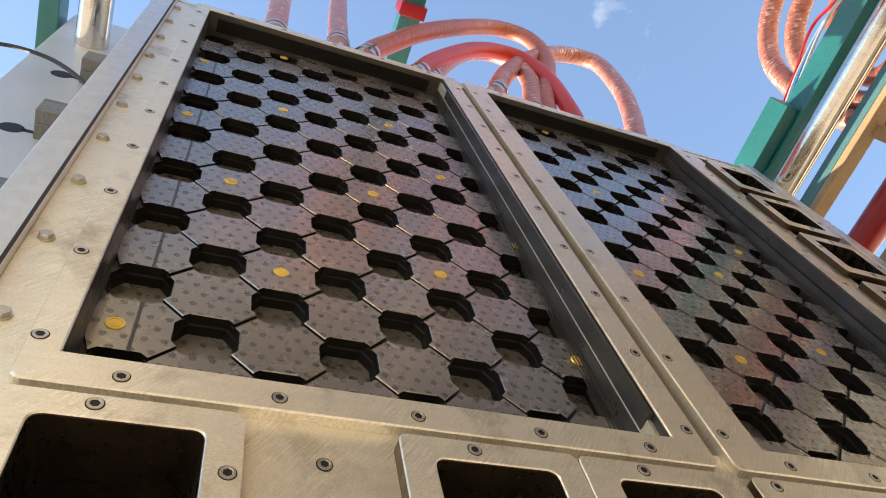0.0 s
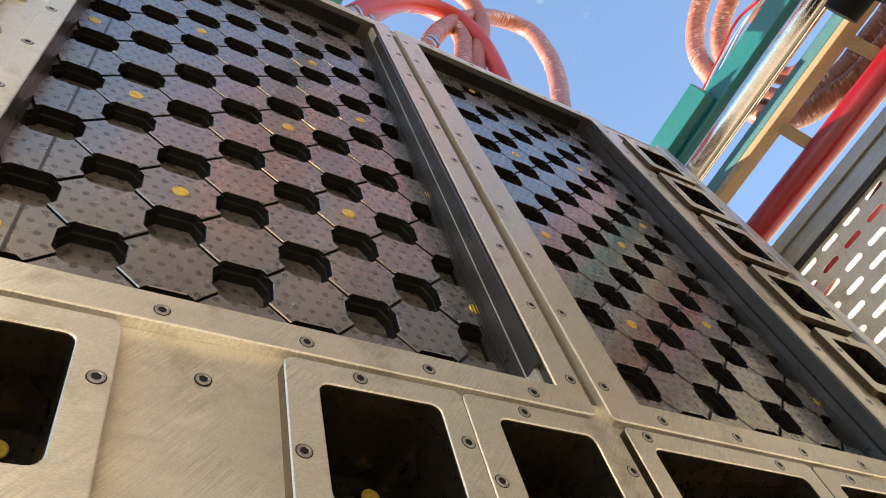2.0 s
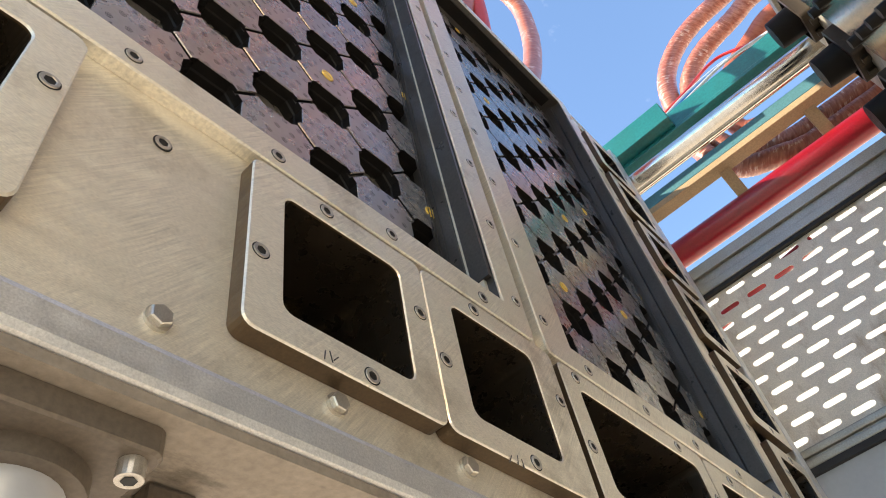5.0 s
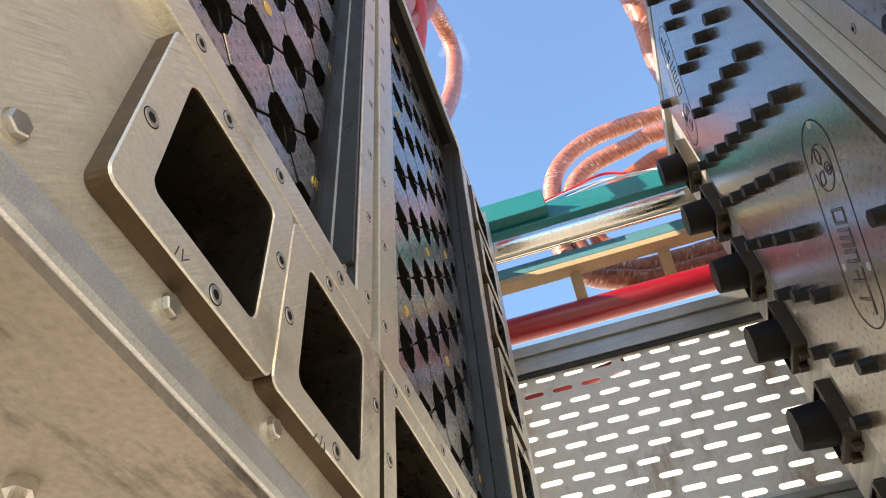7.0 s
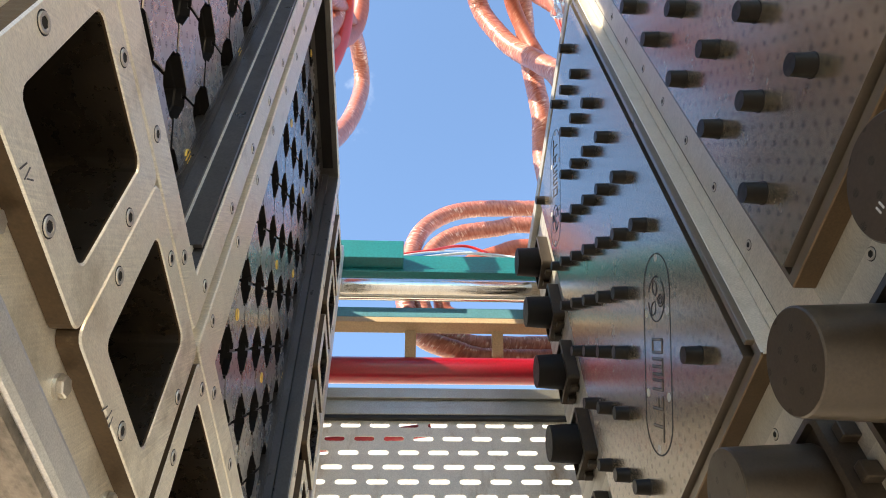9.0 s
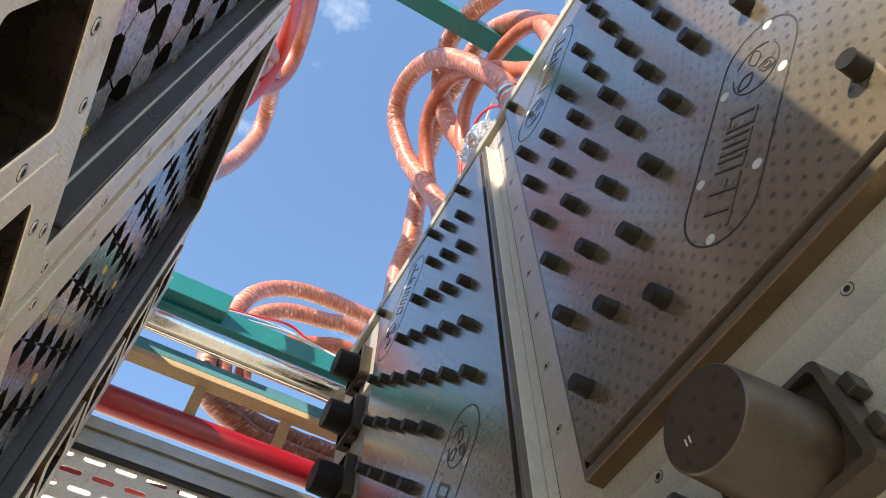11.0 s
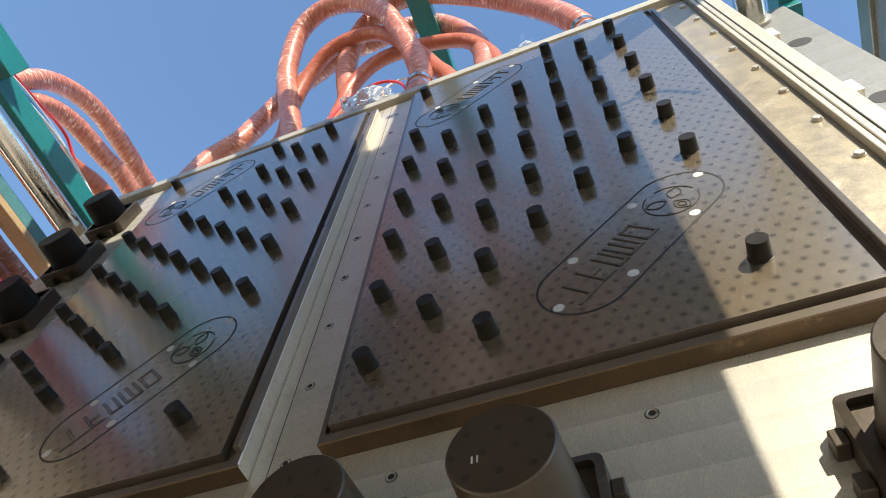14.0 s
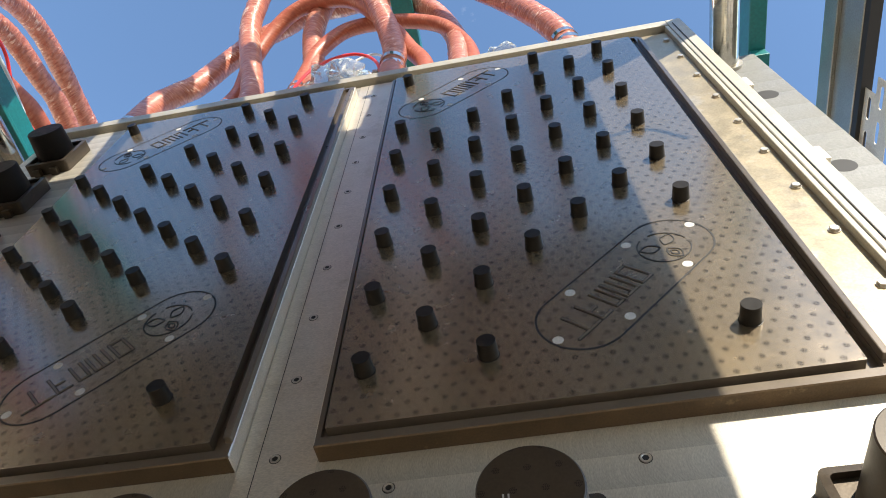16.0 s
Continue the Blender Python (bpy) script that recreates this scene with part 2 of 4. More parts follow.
def wrapped(name, base, deep, glint):
    """Hose rubber under tight clear film: fine wrinkles across the hose, with glints on the folds and darker creases
    painted into the colour.
    """
    m = bpy.data.materials.new(name)
    m.use_nodes = True
    n, l = m.node_tree.nodes, m.node_tree.links
    b = n["Principled BSDF"]
    b.inputs["Roughness"].default_value, b.inputs["Coat Weight"].default_value, b.inputs["Coat Roughness"].default_value = 0.42, 0.55, 0.16
    at = n.new("ShaderNodeAttribute")
    at.attribute_name = "round_along"

    def tex(scale, detail):
        mp = n.new("ShaderNodeMapping")
        mp.inputs["Scale"].default_value = scale
        t = n.new("ShaderNodeTexNoise")
        t.inputs["Scale"].default_value, t.inputs["Detail"].default_value, t.inputs["Distortion"].default_value = 1.0, detail, 0.6
        l.new(at.outputs["Vector"], mp.inputs["Vector"])
        l.new(mp.outputs["Vector"], t.inputs["Vector"])
        return t.outputs["Fac"]

    def ramp_mix(fac, lo, hi, a, z):
        r = n.new("ShaderNodeMapRange")
        r.inputs["From Min"].default_value, r.inputs["From Max"].default_value = lo, hi
        l.new(fac, r.inputs["Value"])
        x = n.new("ShaderNodeMix")
        x.data_type = "RGBA"
        l.new(r.outputs["Result"], x.inputs["Factor"])
        for s, v in ((x.inputs["A"], a), (x.inputs["B"], z)):
            if isinstance(v, tuple):
                s.default_value = (*v, 1)
            else:
                l.new(v, s)
        return x.outputs["Result"]

    wrinkle, slow = tex((1.1, 1.1, 85), 4), tex((0.8, 0.8, 9), 3)
    col = ramp_mix(wrinkle, 0.36, 0.62, deep, base)
    fold = n.new("ShaderNodeMath")
    fold.operation = "MULTIPLY"
    l.new(wrinkle, fold.inputs[0])
    l.new(slow, fold.inputs[1])
    col = ramp_mix(fold.outputs[0], 0.31, 0.40, col, glint)
    l.new(col, b.inputs["Base Color"])
    bp = n.new("ShaderNodeBump")
    bp.inputs["Strength"].default_value, bp.inputs["Distance"].default_value = 0.9, 0.007
    l.new(wrinkle, bp.inputs["Height"])
    l.new(bp.outputs["Normal"], b.inputs["Normal"])
    l.new(bp.outputs["Normal"], b.inputs["Coat Normal"])
    return m


WRAP = wrapped("plastic_wrapped_hose", (0.50, 0.185, 0.12), (0.33, 0.085, 0.05), (0.74, 0.49, 0.39))
RUBBER = wrapped("dusty_red_rubber_hose", (0.40, 0.11, 0.06), (0.32, 0.075, 0.04), (0.46, 0.18, 0.11))
RUBBER.node_tree.nodes["Principled BSDF"].inputs["Coat Weight"].default_value = 0.05
RUBBER.node_tree.nodes["Bump"].inputs["Distance"].default_value = 0.001
CORE = material("brown_black_core_coating", (0.052, 0.038, 0.024), 0.36, 0.15, (0.038, 0.027, 0.017), 14, 0.6, 0.10, 500, rough_var=0.06,
                stain=(0.11, 0.08, 0.045), stain_scale=8, stain_low=0.6, vents=(0.036, 0.030, 0.0046))
PLASTER = material("pale_rendered_wall", (0.70, 0.64, 0.54), 0.8, 0.0, (0.64, 0.58, 0.48), 1.5, 0.6, 0.2, 60)
GALV = material("galvanised_sheet", (0.76, 0.70, 0.60), 0.45, 0.2, (0.64, 0.58, 0.49), 16, 0.5, stain=(0.36, 0.24, 0.135), stain_scale=4, stain_low=0.54, stain_high=0.72, stain_stretch=(1, 1.6, 0.6))
PROFILE = material("anodised_profile", (0.40, 0.39, 0.35), 0.4, 0.8, (0.33, 0.32, 0.28), 10, 0.4)
# opaque blue-grey base stands for the sky mirrored in the pane
PANE_M = material("glossy_plastic_pane", (0.40, 0.45, 0.50), 0.12, 0.0, (0.36, 0.41, 0.46), 3, 0.6, grain=0.03)
GASKET = material("black_gasket", (0.015, 0.015, 0.016), 0.6)
CONCRETE = material("concrete_ground", (0.58, 0.49, 0.385), 0.85, 0.0, (0.50, 0.42, 0.33), 0.8, 0.5, 0.4, 30, stain=(0.40, 0.34, 0.27), stain_scale=0.4)
GREYP = material("pale_grey_paint", (0.58, 0.59, 0.60), 0.36, 0.25, (0.53, 0.54, 0.55), 6, 0.5, grain=0.03)
BLUE_T = material("blue_air_tube", (0.05, 0.22, 0.50), 0.3)
CLEAR_T = material("milky_air_tube", (0.70, 0.72, 0.74), 0.25)
RED_T = material("red_air_tube", (0.72, 0.03, 0.03), 0.3)
RED_HOSE = material("smooth_red_hose", (0.55, 0.045, 0.03), 0.4, 0.0, (0.45, 0.035, 0.025), 14, 0.5, 0.1, 100)
CABLE = material("black_cable", (0.012, 0.012, 0.013), 0.45)
FILM = material("crumpled_clear_film", (0.92, 0.90, 0.86), 0.12, 0.0, (0.85, 0.82, 0.78), 25, 0.5, 0.8, 40)
FILM.node_tree.nodes["Principled BSDF"].inputs["Transmission Weight"].default_value = 0.85
FILM.node_tree.nodes["Principled BSDF"].inputs["IOR"].default_value = 1.12
# shade inside the openings is put into this black, with brown patches
DEEP = material("pocket_inside_shade", (0.010, 0.0075, 0.005), 0.30, 0.1, (0.024, 0.017, 0.010), 18, 0.5, 0.2, 200, rough_var=0.1, stain=(0.055, 0.040, 0.024), stain_scale=22, stain_low=0.6)


# ---- builders ----
def thing(name, label, category, group="", kind="", at=(0, 0, 0)):
    ob = new(name)
    ob.location = at
    return tagged(ob, label, category, group, kind)


def mesh_of(bm, name, mat, smooth=False):
    bmesh.ops.recalc_face_normals(bm, faces=bm.faces)
    me = bpy.data.meshes.new(name)
    bm.to_mesh(me)
    bm.free()
    for m in (mat if isinstance(mat, (list, tuple)) else [mat]):
        me.materials.append(m)
    if smooth:
        for p in me.polygons:
            p.use_smooth = True
        me.set_sharp_from_angle(angle=radians(35))
    return me


def part(name, bm, mat, parent=None, label="", smooth=False):
    ob = new(name, mesh_of(bm, name, mat, smooth))
    if parent:
        ob.parent = parent
        ob.matrix_parent_inverse = Matrix.Translation(-parent.location) if parent.parent is None else Matrix()
    if label:
        tagged(ob, label)
    return ob


def shared(name, me, parent, m):
    ob = new(name, me)
    ob.parent = parent
    ob.matrix_parent_inverse = Matrix.Translation(-parent.location)
    ob.matrix_basis = m
    return ob


def box(bm, x0, x1, y0, y1, z0, z1, bevel=0.0):
    vs = bmesh.ops.create_cube(bm, size=1)["verts"]
    bmesh.ops.transform(bm, verts=vs, matrix=Matrix.Translation(((x0 + x1) / 2, (y0 + y1) / 2, (z0 + z1) / 2)) @ Matrix.Diagonal((x1 - x0, y1 - y0, z1 - z0, 1)))
    if bevel:
        es = list({e for v in vs for e in v.link_edges})
        bmesh.ops.bevel(bm, geom=es, offset=bevel, segments=2, affect="EDGES", profile=0.5)
    return bm


def boxed(*a, bevel=0.0):
    return box(bmesh.new(), *a, bevel=bevel)


def cyl(bm, p, q, r1, r2=None, n=32, caps=True):
    """A cylinder or cone frustum from p to q."""
    p, q = Vector(p), Vector(q)
    m = Matrix.Translation((p + q) / 2) @ (q - p).to_track_quat("Z", "Y").to_matrix().to_4x4()
    bmesh.ops.create_cone(bm, cap_ends=caps, segments=n, radius1=r1, radius2=r1 if r2 is None else r2, depth=(q - p).length, matrix=m)
    return bm


def rounded(x0, x1, z0, z1, r, n=4):
    pts = []
    for cx, cz, a0 in ((x1 - r, z1 - r, 0), (x0 + r, z1 - r, 90), (x0 + r, z0 + r, 180), (x1 - r, z0 + r, 270)):
        for k in range(n + 1):
            a = radians(a0 + 90 * k / n)
            pts.append((cx + r * math.cos(a), cz + r * math.sin(a)))
    return pts


def loops(bm, rings, close_first=False, close_last=False):
    """Quads between successive rings of (x, y, z) points."""
    vv = [[bm.verts.new(p) for p in ring] for ring in rings]
    for a, b in zip(vv, vv[1:]):
        for k in range(len(a)):
            j = (k + 1) % len(a)
            bm.faces.new((a[k], a[j], b[j], b[k]))
    if close_first:
        bm.faces.new(vv[0][::-1])
    if close_last:
        bm.faces.new(vv[-1])
    return bm


def at_y(pts, y):
    return [(x, y, z) for x, z in pts]


def ring_plate(bm, outer, inner, yf, yb, edge=0.002, side=-1):
    """A flat frame between two outlines; its face at yf, with a small chamfer. side: the way the face looks along y."""
    s = -side

    def shrink(pts, d):
        cx = (min(p[0] for p in pts) + max(p[0] for p in pts)) / 2
        cz = (min(p[1] for p in pts) + max(p[1] for p in pts)) / 2
        hx = max(p[0] for p in pts) - cx
        hz = max(p[1] for p in pts) - cz
        return [(cx + (x - cx) * (1 - d / hx), cz + (z - cz) * (1 - d / hz)) for x, z in pts]

    loops(bm, [at_y(outer, yb), at_y(outer, yf + s * edge), at_y(shrink(outer, edge), yf), at_y(shrink(inner, -edge), yf), at_y(inner, yf + s * edge), at_y(inner, yb)])
    return bm


def prism(bm, pts, y0, y1, edge=0.0):
    """A solid between y0 (back) and y1 (face), chamfered at the face."""
    cx, cz = sum(p[0] for p in pts) / len(pts), sum(p[1] for p in pts) / len(pts)
    s = 1 if y1 < y0 else -1
    rings = [at_y(pts, y0), at_y(pts, y1 + s * edge)]
    if edge:
        k = [(x - edge * (1 if x > cx else -1) * min(1, abs(x - cx) * 60), z - edge * (1 if z > cz else -1) * min(1, abs(z - cz) * 60)) for x, z in pts]
        rings.append(at_y(k, y1))
    return loops(bm, rings, True, True)


def tube(points, r, name, mat, parent=None, label="", n=14, res=10, wob=0.0, seed=0):
    """A hose through the points: a smooth curve swept into a mesh, slightly uneven."""
    rnd = random.Random(seed)
    ps = [Vector(p) for p in points]
    ps = [ps[0] * 2 - ps[1]] + ps + [ps[-1] * 2 - ps[-2]]
    line = []
    for i in range(1, len(ps) - 2):
        a, b, c, d = ps[i - 1: i + 3]
        for k in range(res):
            t = k / res
            line.append(0.5 * (2 * b + (c - a) * t + (2 * a - 5 * b + 4 * c - d) * t * t + (3 * b - a - 3 * c + d) * t ** 3))
    line.append(ps[-2])
    rings = []
    up = Vector((0.3, 1, 0.2)).normalized()
    for i, p in enumerate(line):
        t = (line[min(i + 1, len(line) - 1)] - line[max(i - 1, 0)]).normalized()
        side = t.cross(up).normalized()
        up = side.cross(t).normalized()
        rr = [r * (1 + wob * rnd.uniform(-1, 1)) for _ in range(n)]
        rings.append([tuple(p + rr[k] * (math.cos(2 * math.pi * k / n) * side + math.sin(2 * math.pi * k / n) * up)) for k in range(n)])
    bm = loops(bmesh.new(), rings, True, True)
    ob = part(name, bm, mat, parent, label, smooth=True)
    along, far = [], 0.0
    for i, p in enumerate(line):
        far += (p - line[i - 1]).length if i else 0.0
        for k in range(n):
            along += [math.cos(2 * math.pi * k / n), math.sin(2 * math.pi * k / n), far + 0.02 * math.sin(2 * math.pi * k / n)]
    ob.data.attributes.new("round_along", "FLOAT_VECTOR", "POINT").data.foreach_set("vector", along)
    return ob


# screw and bolt heads, made once; they look along -y
def screw_mesh(r=0.0088):
    bm = bmesh.new()
    c = [(math.cos(2 * math.pi * k / 18), math.sin(2 * math.pi * k / 18)) for k in range(18)]

    def ring(f, y):
        return [(x * f * r, y, z * f * r) for x, z in c]

    def hexagon(f, y):
        return [(x * f * r * g, y, z * f * r * g) for (x, z), g in zip(c, [1.0, 0.9, 0.9] * 6)]

    loops(bm, [ring(1.10, 0.0008), ring(1.10, -0.0003), ring(0.95, -0.0003)])
    dark = len(bm.faces)
    loops(bm, [ring(0.95, -0.0003), ring(0.92, -0.0016), ring(0.66, -0.0016), hexagon(0.58, -0.0011)])
    light = len(bm.faces)
    loops(bm, [hexagon(0.58, -0.0011), hexagon(0.52, -0.0004)], False, True)
    bm.faces.ensure_lookup_table()
    for k, f in enumerate(bm.faces):
        f.material_index = 0 if dark <= k < light else 1
    return mesh_of(bm, "screw", [STEEL, HOLE])


def bolt_mesh(r=0.0098):
    bm = bmesh.new()
    c6 = [(r * math.cos(radians(60 * k + 10)), r * math.sin(radians(60 * k + 10))) for k in range(6)]
    loops(bm, [at_y(c6, 0.003), at_y(c6, -0.0052), at_y([(x * 0.88, z * 0.88) for x, z in c6], -0.0064)], False, True)
    w = [(1.15 * r * math.cos(radians(20 * k)), 1.15 * r * math.sin(radians(20 * k))) for k in range(18)]
    loops(bm, [at_y(w, 0.003), at_y(w, -0.0012)], False, True)
    return mesh_of(bm, "hex_bolt", STEEL)


SCREW, BOLT = screw_mesh(), bolt_mesh()


def screws(parent, spots, y, turn=0, me=None, name="screw"):
    for x, z in spots:
        shared(name, me or SCREW, parent, pose(x, y, z, 0, random.uniform(0, 60), turn))


# ---- ground ----
bm = bmesh.new()
bmesh.ops.create_grid(bm, x_segments=40, y_segments=40, size=1500, matrix=Matrix.Translation((0, 0, -1.75)))
tagged(part("ground", bm, CONCRETE), "pale concrete yard ground reaching to the horizon", "ground", kind="structure")

# ---- lattice shared by both mould halves ----
PX, PZ = 0.1025, 0.1005
X_LAST, Z_FIRST, SHIFT = -0.14, 0.195, 0.968

# the cavity plates stand a little wider apart upwards
PZ_A, Z_FIRST_A = 0.1035, 0.190

# ---- cavity half: carrier plate ----
Z_CORES = [1.60 - 0.297 * k for k in range(6)]
POCKETS = [(-0.95, -0.705), (-0.531, -0.2915), (-0.2905, -0.03), (-0.013, 0.41), (0.415, 0.66), (0.72, 0.9)]
POCKET_Z = (-0.272, -0.037)
SIDE_X = (0.992, 1.235)
half_a = thing("cavity_mould_plate", "machined aluminium carrier plate of the cavity mould half, stained", "mould plate", at=(0, 0.15, -0.37))
FACE_A = 0.016
bands = [(-1.006, -0.93, -0.3255, 1.846), (-0.93, 1.262, -0.3255, -0.252), (-0.93, 1.262, -0.062, 0.02), (-0.93, 1.262, 1.812, 1.846),
         (1.212, 1.262, 0.02, 1.812), (0.87, 1.017, 0.02, 1.812), (-0.112, -0.052, 0.02, 1.812), (-0.013, 0.075, 0.02, 1.812)]
cuts = [-0.93] + [v for a, b in POCKETS for v in (a + 0.025, b - 0.025)] + [1.262]
bands += [(a, b, -0.252, -0.062) for a, b in zip(cuts[::2], cuts[1::2]) if b > a + 0.005]
for a, b, c, d in bands:
    part("plate", boxed(a, b, FACE_A, 0.12, c, d), ALU, half_a)
bm = bmesh.new()
box(bm, -1.065, -1.0065, -0.002, 0.28, -0.362, 1.862, bevel=0.004)
part("rim", bm, ALU_RIM, half_a, "weathered aluminium side rim")
bm = boxed(-1.006, 1.32, -0.002, 0.05, -0.364, -0.326, bevel=0.008)
part("rim", bm, ALU_RIM, half_a, "weathered aluminium bottom rim")
part("rim", boxed(1.263, 1.32, -0.002, 0.28, -0.3255, 1.862, bevel=0.004), ALU_RIM, half_a)
part("rim", boxed(-1.006, 1.2625, 0.012, 0.28, 1.849, 1.862, bevel=0.002), ALU_RIM, half_a)
part("gasket", boxed(-1.0115, -1.0075, -0.0045, 0.0, -0.33, 1.84), GASKET, half_a, "black sealing cord along the rim")
part("back_box", boxed(-1.0, 1.257, 0.215, 0.28, -0.361, 1.848), WALL_DARK, half_a, "dark steam chamber behind the plate")
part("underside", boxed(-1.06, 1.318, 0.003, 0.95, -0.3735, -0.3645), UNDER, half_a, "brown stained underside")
# bed coloured brown, darker than the plate, for the shade in the gap
part("gap_bed", boxed(-0.052, -0.013, 0.042, 0.12, 0.02, 1.812), FLANGE, half_a, "deep gap between the panel frames, its bed browned for shade")
screws(half_a, [(-0.982 - 0.0016 * k, 0.096 + 0.1835 * k) for k in range(-2, 10)], FACE_A - 0.002, me=BOLT, name="hex_bolt")
screws(half_a, [(-0.587 + 0.169 * k, -0.289) for k in range(-2, 10)], FACE_A - 0.002, me=BOLT, name="hex_bolt")
screws(half_a, [(-0.615, -0.081), (0.68, -0.12)], FACE_A - 0.001)

# ---- cavity half: panel frames, cavity walls and floors ----
GOLD = [(5, 2), (2, 3), (6, 5), (3, 6), (1, 8), (5, 10), (2, 11), (5, 15)]
GOLD_EDGE = [(-0.872, 0.187), (-0.875, 1.02), (-0.879, 1.465), (-0.125, 0.287), (-0.119, 0.705), (-0.105, 1.57)]
PLATE_OUT = [(0.058, 0.0206), (0.0665, 0.0314), (0.0355, 0.0641), (0.026, 0.0556)]
PLATE_OUT = PLATE_OUT + [(-x, z) for x, z in PLATE_OUT[::-1]] + [(-x, -z) for x, z in PLATE_OUT] + [(x, -z) for x, z in PLATE_OUT[::-1]]
FLOOR_Y = 0.071


# edge faces go black: shade between the plates is put into the colour
def shaded_sides(me):
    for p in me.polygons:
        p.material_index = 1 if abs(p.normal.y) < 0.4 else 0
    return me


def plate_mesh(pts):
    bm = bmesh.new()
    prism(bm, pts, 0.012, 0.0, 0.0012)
    return shaded_sides(mesh_of(bm, "hex_plate", [COAT_A, BLACK]))


FULL_PLATE = plate_mesh(PLATE_OUT)


def vent_mesh():
    bm = bmesh.new()
    c = [(math.cos(2 * math.pi * k / 24), math.sin(2 * math.pi * k / 24)) for k in range(24)]

    def ring(f, y):
        return [(x * f * 0.0132, y, z * f * 0.0132) for x, z in c]

    loops(bm, [ring(1.0, 0.001), ring(1.0, -0.0012), ring(0.93, -0.002), ring(0.74, -0.002), ring(0.70, -0.0008), ring(0.60, -0.0008), ring(0.57, -0.0016)], False, True)
    for k in range(-2, 3):
        w = 0.0045 * math.cos(k * 0.5)
        box(bm, -w, w, -0.0021, -0.0014, k * 0.0021 - 0.0005, k * 0.0021 + 0.0005)
    return mesh_of(bm, "brass_vent", BRASS)


VENT = vent_mesh()


HX, HZ = PX - 0.058, PZ_A - 0.0556
OCTO = [(HX, -0.022), (HX, 0.022), (0.028, HZ), (-0.028, HZ), (-HX, 0.022), (-HX, -0.022), (-0.028, -HZ), (0.028, -HZ)]


def pocket_shape(put, odd):
    """One deep pocket: a bed round it, steep walls and a floor."""
    bm = bmesh.new()
    bed = FLOOR_Y + 0.006 + 0.0005 * odd
    wide = [(x + math.copysign(0.016, x), z + math.copysign(0.016, z)) for x, z in OCTO]
    loops(bm, [at_y([put(p) for p in wide], bed), at_y([put(p) for p in OCTO], bed), at_y([put((x * 0.985, z * 0.985)) for x, z in OCTO], FLOOR_Y + 0.016),
               at_y([put((x * 0.94, z * 0.94)) for x, z in OCTO], FLOOR_Y + 0.0185),
               at_y([put((x * 0.92, z * 0.92)) for x, z in OCTO], FLOOR_Y + 0.034)], False, True)
    return bm


# black walls and dark beds carry the pocket's shade in their colour
def shade_pocket(me):
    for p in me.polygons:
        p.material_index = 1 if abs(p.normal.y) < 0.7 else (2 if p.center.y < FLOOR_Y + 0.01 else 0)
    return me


POCKET_MESH = [shade_pocket(mesh_of(pocket_shape(lambda p: p, k), "pocket", [COAT_A, BLACK, WALL_DARK])) for k in (0, 1)]


